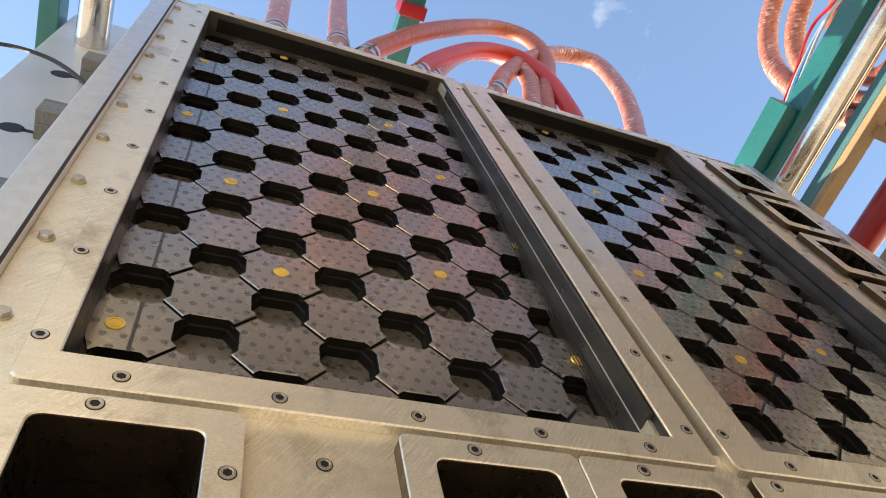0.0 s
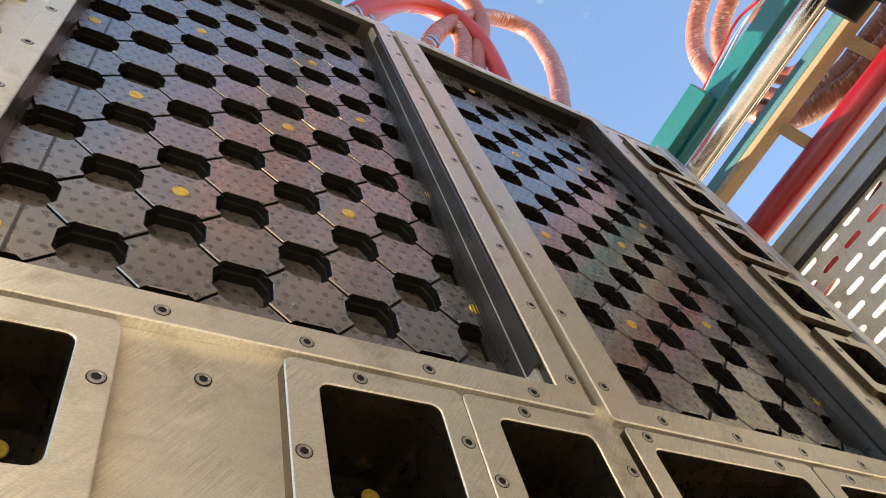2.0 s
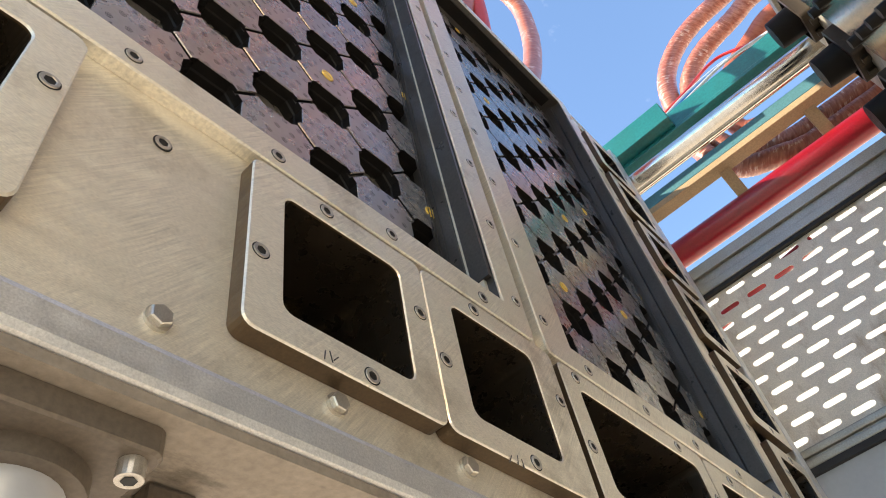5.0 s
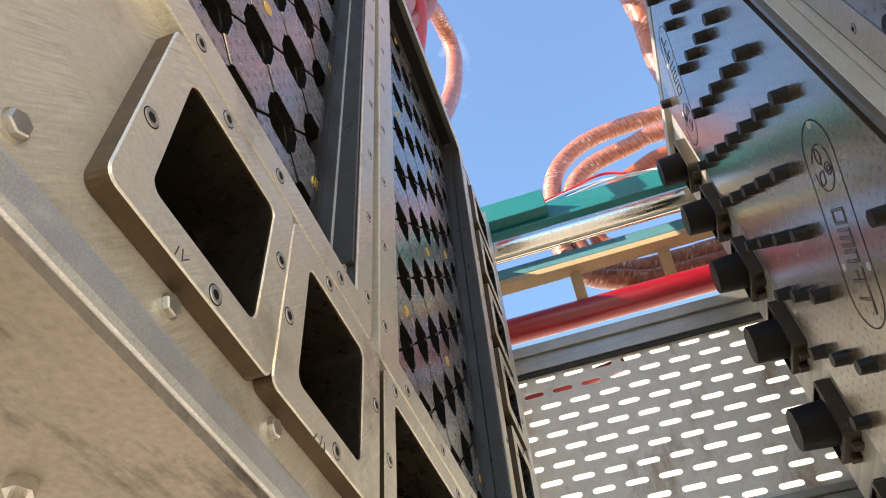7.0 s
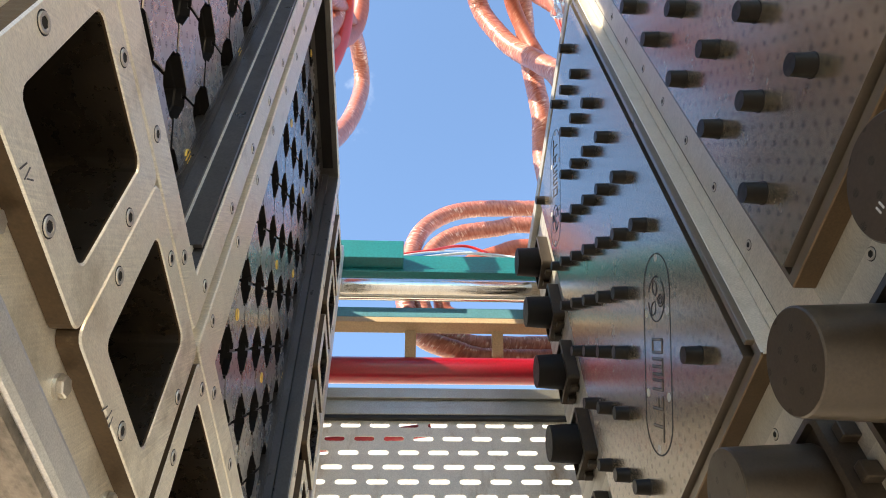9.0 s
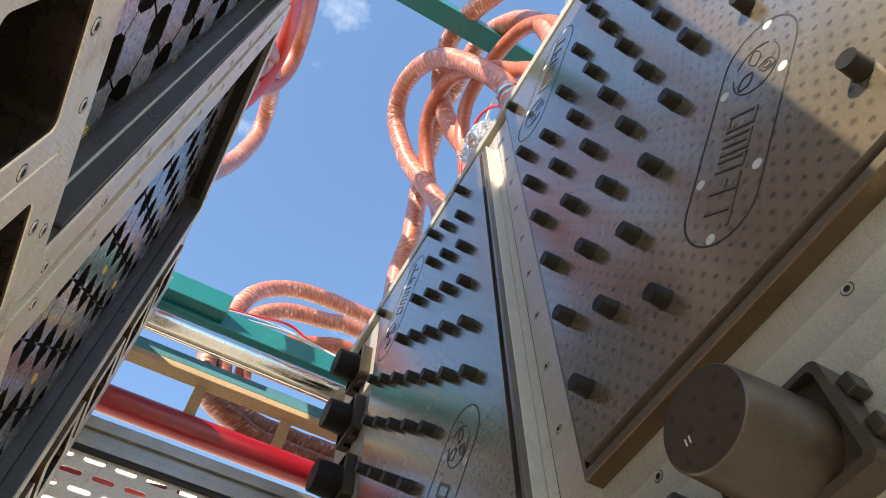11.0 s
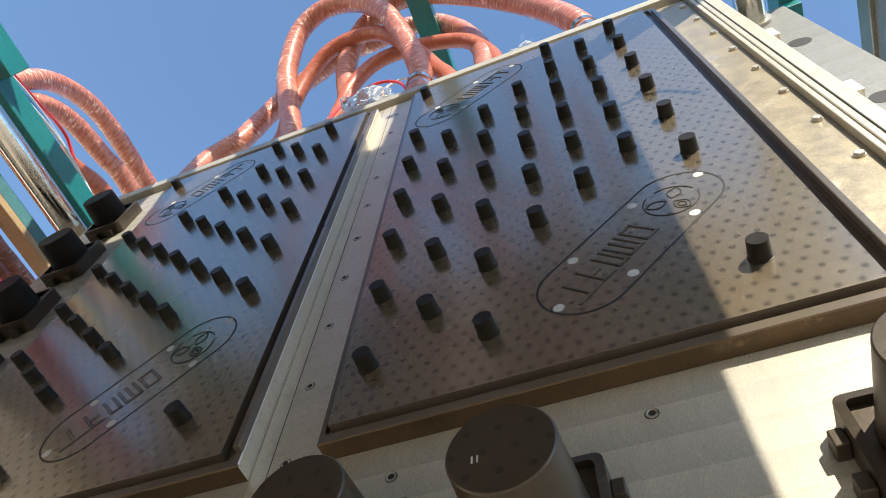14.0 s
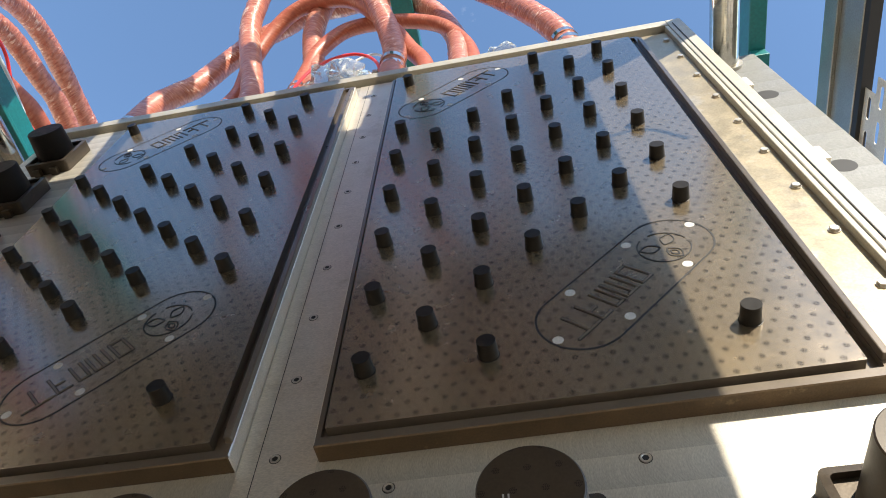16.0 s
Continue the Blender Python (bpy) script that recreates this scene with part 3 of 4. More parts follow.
def cavity(dx, right):
    x0, x1, z0, z1 = -0.905 + dx, -0.103 + dx, 0.03, 1.797
    fr = thing("hexagon_mould", "dark mould cavity of hexagonal plates in a screwed aluminium frame", "mould", "cavity moulds side by side", at=(x0 + 0.4, 0.05, z0))
    outer = rounded(-0.018 if right else -0.944, -0.047 + dx, -0.021, 1.848, 0.012, 3)
    lag = -0.034 if right else 0.0
    inner = rounded(x0, x1, z0, z1, 0.002, 3)
    part("frame", ring_plate(bmesh.new(), outer, inner, 0.0, 0.0158), ALU, fr, "brushed aluminium frame with countersunk screws")
    # dark wall with two ledges down to the floor
    w = [rounded(x0 + d, x1 - e, z0 + f, z1 - d, 0.002, 3) for d, e, f in ((0.0012, 0.0012, 0.0012), (0.0015, 0.004, 0.0015), (0.002, 0.012, 0.002), (0.003, 0.014, 0.003))]
    bm = bmesh.new()
    loops(bm, [at_y(w[0], 0.003), at_y(w[1], 0.040), at_y(w[2], 0.042), at_y(w[3], 0.095)])
    part("cavity_wall", bm, WALL_DARK, fr, "dark coated cavity wall with a ledge")
    for a, b, h in ((0.0300, 0.0285, 0.0022), (0.0235, 0.0215, 0.0030), (0.0170, 0.0135, 0.0090)):
        part("ledge", boxed(x1 - a, x1 - b, FLOOR_Y - h, FLOOR_Y + 0.001, z0 + 0.004, z1 - 0.02), WALL_DARK, fr)
    # guide strip on the wall beside the seam, and the nick at its foot
    part("guide_strip", boxed(x1 - 0.011, x1 - 0.0045, 0.004, 0.036, z0 + 0.05, z1 - 0.12), WALL_DARK, fr)
    part("guide_strip", boxed(x0 + 0.03, x1 - 0.05, 0.02, 0.06, z1 - 0.014, z1 - 0.004), BLACK, fr)
    screws(fr, [(-0.839 + dx + lag + 0.1708 * k, 0.0) for k in range(5)], 0.0)
    screws(fr, [(-0.932 + dx + lag, 0.052 + 0.1855 * k) for k in range(10)], 0.0)
    screws(fr, [(-0.066 + dx, 0.050 + 0.1845 * k) for k in range(10)], 0.0)
    screws(fr, [(-0.839 + dx + 0.1708 * k, 1.824) for k in range(5)], 0.0)
    # deep pockets at every other place, with the groove beds round them
    fx0, fx1, fz0, fz1 = x0 + 0.002, x1 - 0.013, z0 + 0.002, z1 - 0.002

    def cl(p):
        return (min(max(p[0], fx0), fx1), min(max(p[1], fz0), fz1))

    for c in range(-1, 9):
        for r in range(-2, 16):
            cx, cz = X_LAST + dx - PX * c, Z_FIRST_A + PZ_A * r
            if (c + r) % 2 or cx + HX < fx0 + 0.012 or cx - HX > fx1 - 0.012 or cz + HZ < fz0 + 0.012 or cz - HZ > fz1 - 0.012:
                continue
            if fx0 + 0.07 < cx < fx1 - 0.07 and fz0 + 0.07 < cz < fz1 - 0.07:
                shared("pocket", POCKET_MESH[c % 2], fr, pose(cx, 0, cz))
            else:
                shade_pocket(part("pocket", pocket_shape(lambda p: cl((p[0] + cx, p[1] + cz)), c % 2), [COAT_A, BLACK, WALL_DARK], fr).data)
    for c in range(-1, 9):
        for r in range(-2, 16):
            if (c + r) % 2 == 0:
                continue
            cx, cz = X_LAST + dx - PX * c, Z_FIRST_A + PZ_A * r
            if cx < fx0 - 0.03 or cx > fx1 + 0.03 or cz < fz0 - 0.03 or cz > fz1 + 0.03:
                continue
            inside = fx0 + 0.067 < cx < fx1 - 0.067 and fz0 + 0.063 < cz < fz1 - 0.063
            if inside:
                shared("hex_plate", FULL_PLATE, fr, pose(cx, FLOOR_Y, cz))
            else:
                pts = [cl((cx + x, cz + z)) for x, z in PLATE_OUT]
                pts = [p for k, p in enumerate(pts) if p != pts[k - 1]]
                if len(pts) > 3 and max(p[0] for p in pts) - min(p[0] for p in pts) > 0.012 and max(p[1] for p in pts) - min(p[1] for p in pts) > 0.012:
                    shaded_sides(part("hex_plate", prism(bmesh.new(), pts, FLOOR_Y + 0.012, FLOOR_Y), [COAT_A, BLACK], fr).data)
    for r in range(0, 15, 2):
        part("seam", boxed(-0.8495 + dx, -0.8445 + dx, FLOOR_Y - 0.0004, FLOOR_Y + 0.001, Z_FIRST_A + PZ_A * r - 0.056, Z_FIRST_A + PZ_A * r + 0.056), WALL_DARK, fr)
    for c, r in GOLD:
        shared("brass_vent", VENT, fr, pose(X_LAST + dx - PX * c, FLOOR_Y, Z_FIRST_A + PZ_A * r, 0, random.uniform(0, 180), 0))
    for x, z in GOLD_EDGE:
        shared("brass_vent", VENT, fr, pose(x + dx, FLOOR_Y, z, 0, random.uniform(0, 180), 0))
    return fr


cavity(0.0, False)
cavity(SHIFT, True)


# ---- core boxes: open pockets round the panels ----
def pocket(x0, x1, z0, z1, spots, depth=0.135, vent=True, left=0.0405, right=0.0395):
    b = thing("core_pocket", "aluminium pocket frame with a deep dark opening and scuffed face", "mould pocket", "pockets round the cavity panels", at=((x0 + x1) / 2, 0.05, z0))
    outer, inner = rounded(x0, x1, z0, z1, 0.013), rounded(x0 + left, x1 - right, z0 + 0.0365, z1 - 0.0345, 0.013)
    part("frame", ring_plate(bmesh.new(), outer, inner, -0.005, FACE_A - 0.0005, 0.0016), [ALU, BROWN_SIDE], b, "brushed aluminium frame with brown stained sides")
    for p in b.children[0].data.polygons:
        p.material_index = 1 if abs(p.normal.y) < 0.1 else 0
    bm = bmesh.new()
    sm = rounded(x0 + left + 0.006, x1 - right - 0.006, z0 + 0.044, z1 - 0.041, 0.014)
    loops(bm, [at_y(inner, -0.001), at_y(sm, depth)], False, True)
    part("cavity", bm, DEEP, b, "inner walls blackened for the shade in the opening")
    screws(b, spots, -0.005)
    if vent:
        shared("brass_vent", VENT, b, pose((x0 + x1) / 2 + 0.042, depth - 0.002, z0 + 0.165) @ Matrix.Scale(0.95, 4))
    return b


for a, c in POCKETS:
    w = c - a
    spots = [(a + 0.0145, -0.178), (c - 0.0145, -0.126), (a + 0.095 if w < 0.3 else a + 0.04, -0.052), (a + 0.139, -0.2585)]
    if w > 0.3:
        spots += [(c - 0.09, -0.053), (c - 0.04, -0.258), (a + 0.3, -0.258)]
    wide = a == -0.2905
    pocket(a, c, POCKET_Z[0], POCKET_Z[1], spots, left=0.047 if wide else 0.0405, right=0.056 if wide else 0.0395)
for z in Z_CORES:
    pocket(SIDE_X[0], SIDE_X[1], z - 0.122, z + 0.122, [(SIDE_X[0] + 0.02, z + 0.03), (SIDE_X[1] - 0.02, z - 0.02), (1.12, z + 0.104), (1.11, z - 0.104)], vent=False)

# ---- core half: base plate ----
PLATE_B = -0.855
half_b = thing("core_mould_plate", "milled aluminium base plate of the core mould half with swirl marks", "mould plate", at=(0, -0.9, -0.37))
part("plate", boxed(-1.038, 1.29, -0.96, PLATE_B, -0.37, 1.80, bevel=0.002), ALU_B, half_b)
part("rim", boxed(-1.09, -1.0385, -0.98, PLATE_B + 0.022, -0.37, 1.872, bevel=0.003), RIM_B, half_b, "raised aluminium side rim")
part("rim", boxed(-1.038, 1.29, -0.98, PLATE_B + 0.022, 1.8205, 1.872, bevel=0.003), RIM_B, half_b, "raised aluminium top rim")
part("rim_step", boxed(-1.038, -1.026, PLATE_B - 0.002, PLATE_B + 0.019, -0.36, 1.82, bevel=0.002), RIM_B, half_b)
part("centre_strip", boxed(-0.0735, 0.0535, PLATE_B - 0.001, PLATE_B + 0.0009, -0.1, 1.80), STRIP, half_b, "cream machined strip between the blocks")
part("recess_strip", boxed(-1.0255, -0.9135, PLATE_B - 0.001, PLATE_B + 0.0009, 0.02, 1.80), GOLDEN, half_b, "beige recess with hexagon bolts")
part("gasket", boxed(-1.056, -1.0535, PLATE_B + 0.02, PLATE_B + 0.0245, -0.36, 1.83), GASKET, half_b)
part("steam_chamber", boxed(-1.06, 1.28, -1.02, -0.9605, -0.36, 1.86), PROFILE, half_b, "grey steam chamber wall behind the plate")
screws(half_b, [(-1.005, 0.289 + 0.178 * k) for k in range(-3, 9)], PLATE_B + 0.002, 180, BOLT, "hex_bolt")
screws(half_b, [(-0.004, 0.07 + 0.179 * k) for k in range(10)], PLATE_B + 0.0009, 180)
screws(half_b, [(-0.551, -0.010), (-0.19, -0.010), (0.17, -0.010), (0.53, -0.010), (-0.915, -0.010), (-0.70, -0.2)], PLATE_B, 180)
part("joint_strip", boxed(0.0232, 0.0243, PLATE_B - 0.002, PLATE_B + 0.0014, -0.1, 1.8), GASKET, half_b)

# ---- core half: two raised blocks with pins ----
FACE_B = -0.811
PINS = {0: (0, 2, 4, 6, 8, 10, 14), 1: (1, 3, 5, 7, 9), 2: (0, 2, 4, 6, 8, 10), 3: (3, 5, 7, 9, 11), 4: (4, 6, 8, 10, 12, 14), 5: (5, 7, 9, 11, 13), 6: (0, 4, 6, 8, 10, 12, 14)}


def pin_mesh():
    bm = bmesh.new()
    c = [(math.cos(2 * math.pi * k / 24), math.sin(2 * math.pi * k / 24)) for k in range(24)]

    def ring(r, y):
        return [(x * r, y, z * r) for x, z in c]

    loops(bm, [ring(0.0185, -0.002), ring(0.0185, 0.0006), ring(0.0172, 0.0010), ring(0.0158, 0.0317), ring(0.0155, 0.0320)], False, True)
    return mesh_of(bm, "pin", PIN_M, True)


PIN = pin_mesh()


def dot_mesh():
    bm = bmesh.new()
    c = [(math.cos(2 * math.pi * k / 18), math.sin(2 * math.pi * k / 18)) for k in range(18)]
    loops(bm, [[(x * 0.0092, -0.001, z * 0.0092) for x, z in c], [(x * 0.0092, 0.0006, z * 0.0092) for x, z in c]], False, True)
    return mesh_of(bm, "pale_vent", WHITE_V)


DOT = dot_mesh()
# raised strokes of the emblem plate, along its length u and across v
BARS = [(-0.150, -0.075, 0.034, 0.040), (-0.116, -0.110, -0.040, 0.036), (-0.070, -0.064, -0.040, 0.040), (-0.064, -0.034, 0.034, 0.040), (-0.064, -0.040, -0.003, 0.003),
        (-0.020, -0.014, -0.040, 0.040), (-0.014, 0.010, 0.034, 0.040), (0.004, 0.010, -0.040, 0.040), (0.020, 0.026, -0.040, 0.040), (0.026, 0.060, 0.034, 0.040),
        (0.040, 0.046, -0.040, 0.036), (0.060, 0.066, -0.040, 0.040), (0.078, 0.084, -0.040, 0.040), (0.084, 0.118, 0.034, 0.040), (0.112, 0.118, -0.040, 0.034),
        (0.084, 0.112, -0.040, -0.034)]


def polar(r, a):
    return (r * math.cos(radians(a)), r * math.sin(radians(a)))


def leaf(turn, f):
    """A pointed leaf outline that starts near the middle of the mark."""
    pts = []
    for side in (1, -1):
        for k in range(9)[::side]:
            t = k / 8
            u, v = 0.026 + (t - 0.5) * 0.038 * f, side * 0.0125 * f * math.sin(math.pi * t)
            a = radians(turn)
            pts.append((u * math.cos(a) - v * math.sin(a), u * math.sin(a) + v * math.cos(a)))
    return pts


def ribbon(line, w, y):
    """A thin flat stroke along a line in the plane of the block face."""
    bm = bmesh.new()
    rows = []
    for k, p in enumerate(line):
        a, b = line[max(k - 1, 0)], line[min(k + 1, len(line) - 1)]
        d = Vector((b[0] - a[0], b[1] - a[1]))
        d = d.normalized() if d.length > 1e-9 else Vector((1, 0))
        q, o = Vector(p), Vector((-d.y, d.x)) * w / 2
        rows.append([(v.x, h, v.y) for v, h in ((q + o, -0.001), (q + o, y), (q - o, y), (q - o, -0.001))])
    return loops(bm, rows, True, True)


def emblem(parent, cx, cz, flip):
    """A long pill-shaped plate, set in a thin dark gap, with raised strokes and a round mark."""
    ang = radians(135 + (180 if flip else 0))
    m = Matrix.Translation((cx, FACE_B, cz)) @ Matrix.Rotation(-ang, 4, "Y")
    half, r = 0.134, 0.076
    pill = [(half + r * math.cos(radians(a)), r * math.sin(radians(a))) for a in range(-90, 91, 10)] + [(-half + r * math.cos(radians(a)), r * math.sin(radians(a))) for a in range(90, 271, 10)]
    # raised black edging draws the shade in the gaps round plate and strokes
    bm = bmesh.new()
    k = 1.04
    loops(bm, [at_y(pill, 0.0006), at_y([(x * 1.0145, z * k) for x, z in pill], 0.0006), at_y([(x * 1.0145, z * k) for x, z in pill], -0.001)])
    bm.transform(m)
    part("emblem_gap", bm, GASKET, parent, "thin dark outline drawn for the shaded gap of a pill-shaped insert")
    for u0, u1, v0, v1 in BARS:
        a, b, c, d = u0 * 0.79 - 0.063, u1 * 0.79 - 0.063, v0 * 0.75, v1 * 0.75
        bm = boxed(a - 0.0008, b + 0.0008, -0.001, 0.0006, c - 0.0008, d + 0.0008)
        bm.transform(m)
        part("stroke_gap", bm, GASKET, parent)
        bm = boxed(a + 0.0006, b - 0.0006, -0.001, 0.0020, c + 0.0004, d - 0.0008, bevel=0.0006)
        bm.transform(m)
        part("stroke", bm, COAT_PLAIN, parent)
    # round mark: a broken ring and three leaf outlines
    for line in [[polar(0.048, a) for a in range(40, 271, 8)], [polar(0.048, a) for a in range(290, 381, 8)]] + [leaf(b, 1.0) for b in (100, 220, 340)] + [leaf(100, 0.5)]:
        bm = ribbon(line, 0.0021, 0.0010)
        bm.transform(m @ Matrix.Translation((0.114, 0, 0)))
        part("arc_stroke", bm, GASKET, parent)
    for u, v in ((-0.20, 0.0), (-0.088, 0.061), (-0.088, -0.061), (0.087, 0.063), (0.085, -0.062), (0.203, 0.0)):
        p = m @ Vector((u, 0, v))
        shared("pale_vent", DOT, parent, pose(p.x, p.y, p.z))


def core_block(dx):
    x0, x1, z0, z1 = -0.912 + dx, -0.076 + dx, 0.053, 1.715
    b = thing("core_block", "dark coated core block with rows of tapered pins and vents", "mould core", "core blocks of the mould", at=(x0 + 0.4, -0.83, z0))
    bm = bmesh.new()
    o = rounded(x0, x1, z0, z1, 0.003, 2)
    i1 = rounded(x0 + 0.014, x1 - 0.010, z0 + 0.018, z1 - 0.012, 0.002, 2)
    i2 = rounded(x0 + 0.034, x1 - 0.018, z0 + 0.026, z1 - 0.020, 0.002, 2)
    loops(bm, [at_y(o, PLATE_B + 0.0005), at_y(o, FACE_B - 0.012), at_y([(x, z) for x, z in rounded(x0 + 0.002, x1 - 0.002, z0 + 0.002, z1 - 0.002, 0.003, 2)], FACE_B - 0.010)])
    ob = part("block_side", bm, [BROWN_SIDE, STRIP], b, "bare metal block sides, top and bottom browned by stain and painted reflection")
    # top and bottom go brown: stain plus reflected ground put into the colour
    for p in ob.data.polygons:
        p.material_index = 1 if abs(p.normal.x) > 0.6 else 0
    bm = bmesh.new()
    o2 = rounded(x0 + 0.002, x1 - 0.002, z0 + 0.002, z1 - 0.002, 0.003, 2)
    loops(bm, [at_y(o2, FACE_B - 0.010), at_y(i1, FACE_B - 0.010), at_y(i1, FACE_B - 0.020), at_y(i2, FACE_B - 0.020), at_y(i2, FACE_B)], False, True)
    ob = part("block_face", bm, [COAT, COAT_PLAIN], b, "dark face with small slit vents")
    for p in ob.data.polygons:
        p.material_index = 0 if p.center.y > FACE_B - 0.002 else 1
    part("edge_rail", boxed(x0 + 0.001, x0 + 0.013, FACE_B - 0.012, FACE_B + 0.004, z0 + 0.03, z1 - 0.06, bevel=0.002), COAT_PLAIN, b, "dark raised edge rail")
    for c, rows in PINS.items():
        for r in rows:
            shared("pin", PIN, b, pose(X_LAST - 0.004 + dx - PX * c, FACE_B, Z_FIRST + PZ * r))
    emblem(b, -0.604 + dx, 0.350, False)
    emblem(b, -0.296 + dx, 1.460, True)


core_block(0.0)
core_block(SHIFT)


# ---- core half: round cores on flanged feet ----
def core(x, z, turn, r=0.0615, end=-0.7015):
    c = thing("round_core", "black coated round core on a flanged foot, scratched", "mould core", "round cores of the mould", at=(x, PLATE_B, z))
    m = Matrix.Translation((x, 0, z)) @ Matrix.Rotation(turn, 4, "Y")
    bm = bmesh.new()
    cyl(bm, (0, PLATE_B + 0.03, 0), (0, end - 0.002, 0), r + 0.0055, r, 48)
    cyl(bm, (0, end - 0.002, 0), (0, end, 0), r, r - 0.002, 48)
    bm.transform(m)
    part("barrel", bm, CORE if z < 0 else BLACK, c, "", True)
    bm = bmesh.new()
    out, inn = rounded(-0.088, 0.088, -0.073, 0.073, 0.012), rounded(-0.077, 0.077, -0.062, 0.062, 0.008)
    loops(bm, [at_y(out, PLATE_B + 0.0004), at_y(out, PLATE_B + 0.040), at_y(inn, PLATE_B + 0.042), at_y(inn, PLATE_B + 0.030)], False, True)
    bm.transform(m)
    part("foot", bm, FOOT, c, "black flanged foot with a raised edge")
    for k in (-1, 1):
        for a, b in ((0.0885, 0.105), (-0.105, -0.0885)):
            bm = boxed(a, b, PLATE_B + 0.0005, PLATE_B + 0.026, k * 0.03 - 0.012, k * 0.03 + 0.012, bevel=0.002)
            bm.transform(m)
            part("lug", bm, FOOT, c)


for x in (-0.825, -0.397, -0.156, 0.10, 0.30, 0.54, 0.80):
    core(x, -0.163, 0)
for z in Z_CORES:
    core(1.10, z - 0.04, radians(90), 0.056, -0.73)

# ---- machine platens and tie bars ----
PLATEN_B = -1.03
pb = thing("moving_platen", "thick machined aluminium platen with bored holes", "machine platen", at=(0, -1.1, -0.6))
bm = bmesh.new()
box(bm, -1.37, 1.6, -1.13, PLATEN_B, -0.6, 1.93, bevel=0.003)
part("plate", bm, PLATEN_M, pb)
for z in (1.541, 1.011, 0.481, -0.049):
    # flat black disc on the face stands for the bore's shaded depth
    part("bore", cyl(bmesh.new(), (-1.279, PLATEN_B - 0.002, z), (-1.279, PLATEN_B + 0.0008, z), 0.034, n=32), HOLE, pb, "dark bored hole")
    bm = boxed(-1.20, -1.0905, PLATEN_B + 0.0005, PLATEN_B + 0.085, z - 0.10, z - 0.03, bevel=0.003)
    part("clamp_block", bm, ALU, pb, "aluminium clamping block")
pa = thing("fixed_platen", "thick pale machined platen with keyhole slots", "machine platen", at=(0, 0.36, -0.6))
part("plate", boxed(-1.33, 1.6, 0.335, 0.44, -0.36, 1.98, bevel=0.003), GREYP, pa)
part("side_plate", boxed(-1.355, -1.067, 0.2305, 0.3345, -0.36, 2.15, bevel=0.003), GREYP, pa)
for z in (1.51, 1.08, 0.65, 0.22):
    bm = bmesh.new()
    cyl(bm, (-1.245, 0.2297, z), (-1.245, 0.232, z), 0.027, n=28)
    box(bm, -1.222, -1.14, 0.2297, 0.232, z - 0.008, z + 0.008)
    part("keyhole_slot", bm, HOLE, pa, "dark keyhole slot")
    bm = bmesh.new()
    box(bm, -1.192, -1.0655, 0.155, 0.19, z - 0.035, z + 0.04, bevel=0.003)
    box(bm, -1.192, -1.160, 0.19, 0.2303, z - 0.035, z + 0.04, bevel=0.003)
    part("clamp_block", bm, PLATEN_M, pa, "aluminium clamping block")


def tie_bar(x, z):
    t = thing("tie_bar", "hard chromed steel tie bar running between the platens", "tie bar", "tie bars of the machine", at=(x, -0.4, z))
    part("rod", cyl(bmesh.new(), (x, PLATEN_B + 0.0005, z), (x, 0.2303 if x < 0 else 0.3345, z), 0.05, n=48), CHROME, t, "", True)
    bm = bmesh.new()
    cyl(bm, (x, PLATEN_B + 0.0003, z), (x, PLATEN_B + 0.012, z), 0.064, n=40)
    part("collar", bm, STEEL, t)


tie_bar(-1.238, 1.85)
tie_bar(1.40, 1.72)

# ---- far side: beam, rail, red pipe, guard sheet ----
tb = thing("teal_beam", "teal painted steel beam along the machine side", "steel beam", at=(1.55, -0.4, 1.9))
part("web", boxed(1.505, 1.6, -1.6, 1.2, 1.935, 2.10, bevel=0.004), TEAL, tb)
part("flange", boxed(1.465, 1.5045, -1.6, 1.2, 1.925, 1.947, bevel=0.003), TEAL, tb)
part("cover_box", boxed(1.40, 1.5045, -0.27, 1.2, 1.948, 2.08, bevel=0.004), TEAL, tb, "teal square cover box")
rl = thing("side_rail", "teal painted rail with a cream-lit underside and short cross bars", "steel rail", at=(1.64, -0.4, 1.7))
part("rail", boxed(1.60, 1.67, -1.6, 1.2, 1.755, 1.82, bevel=0.003), RAIL_M, rl)
# separate cream strip: light reflected onto the rail's underside, put into colour
part("rail_foot", boxed(1.60, 1.672, -1.6, 1.2, 1.72, 1.7545, bevel=0.003), CREAM, rl, "rail underside coloured cream for reflected light")
for y in (-0.31, -0.72):
    bm = boxed(-0.014, 0.014, -0.026, 0.026, -0.105, 0.090, bevel=0.003)
    bm.transform(Matrix.Translation((1.71, y, 1.665)) @ Matrix.Rotation(radians(-38), 4, "Y"))
    part("cross_bar", bm, CREAM, rl)
rp = thing("red_pipe", "glossy red painted steel pipe along the machine side", "pipe", at=(1.77, -0.4, 1.5))
part("pipe", cyl(bmesh.new(), (1.77, -1.7, 1.575), (1.77, 1.2, 1.575), 0.062, n=40), RED, rp, "", True)
for y in (0.75, -1.55):
    part("bracket", boxed(1.722, 1.744, y - 0.02, y + 0.02, 1.4105, 1.545, bevel=0.002), PROFILE, rp, "short steel bracket")
gd = thing("guard_door", "aluminium framed guard of galvanised sheet with oblong slots, rust stained", "guard door", at=(1.71, -0.4, -1.7))
part("profile", boxed(1.70, 1.745, -1.9, 1.4, 1.355, 1.41, bevel=0.003), PROFILE, gd)
part("profile", boxed(1.715, 1.75, -1.9, 1.4, 1.30, 1.3545), PROFILE, gd)
part("profile", boxed(1.695, 1.745, -1.9, 1.4, 1.262, 1.2995, bevel=0.003), PROFILE, gd)
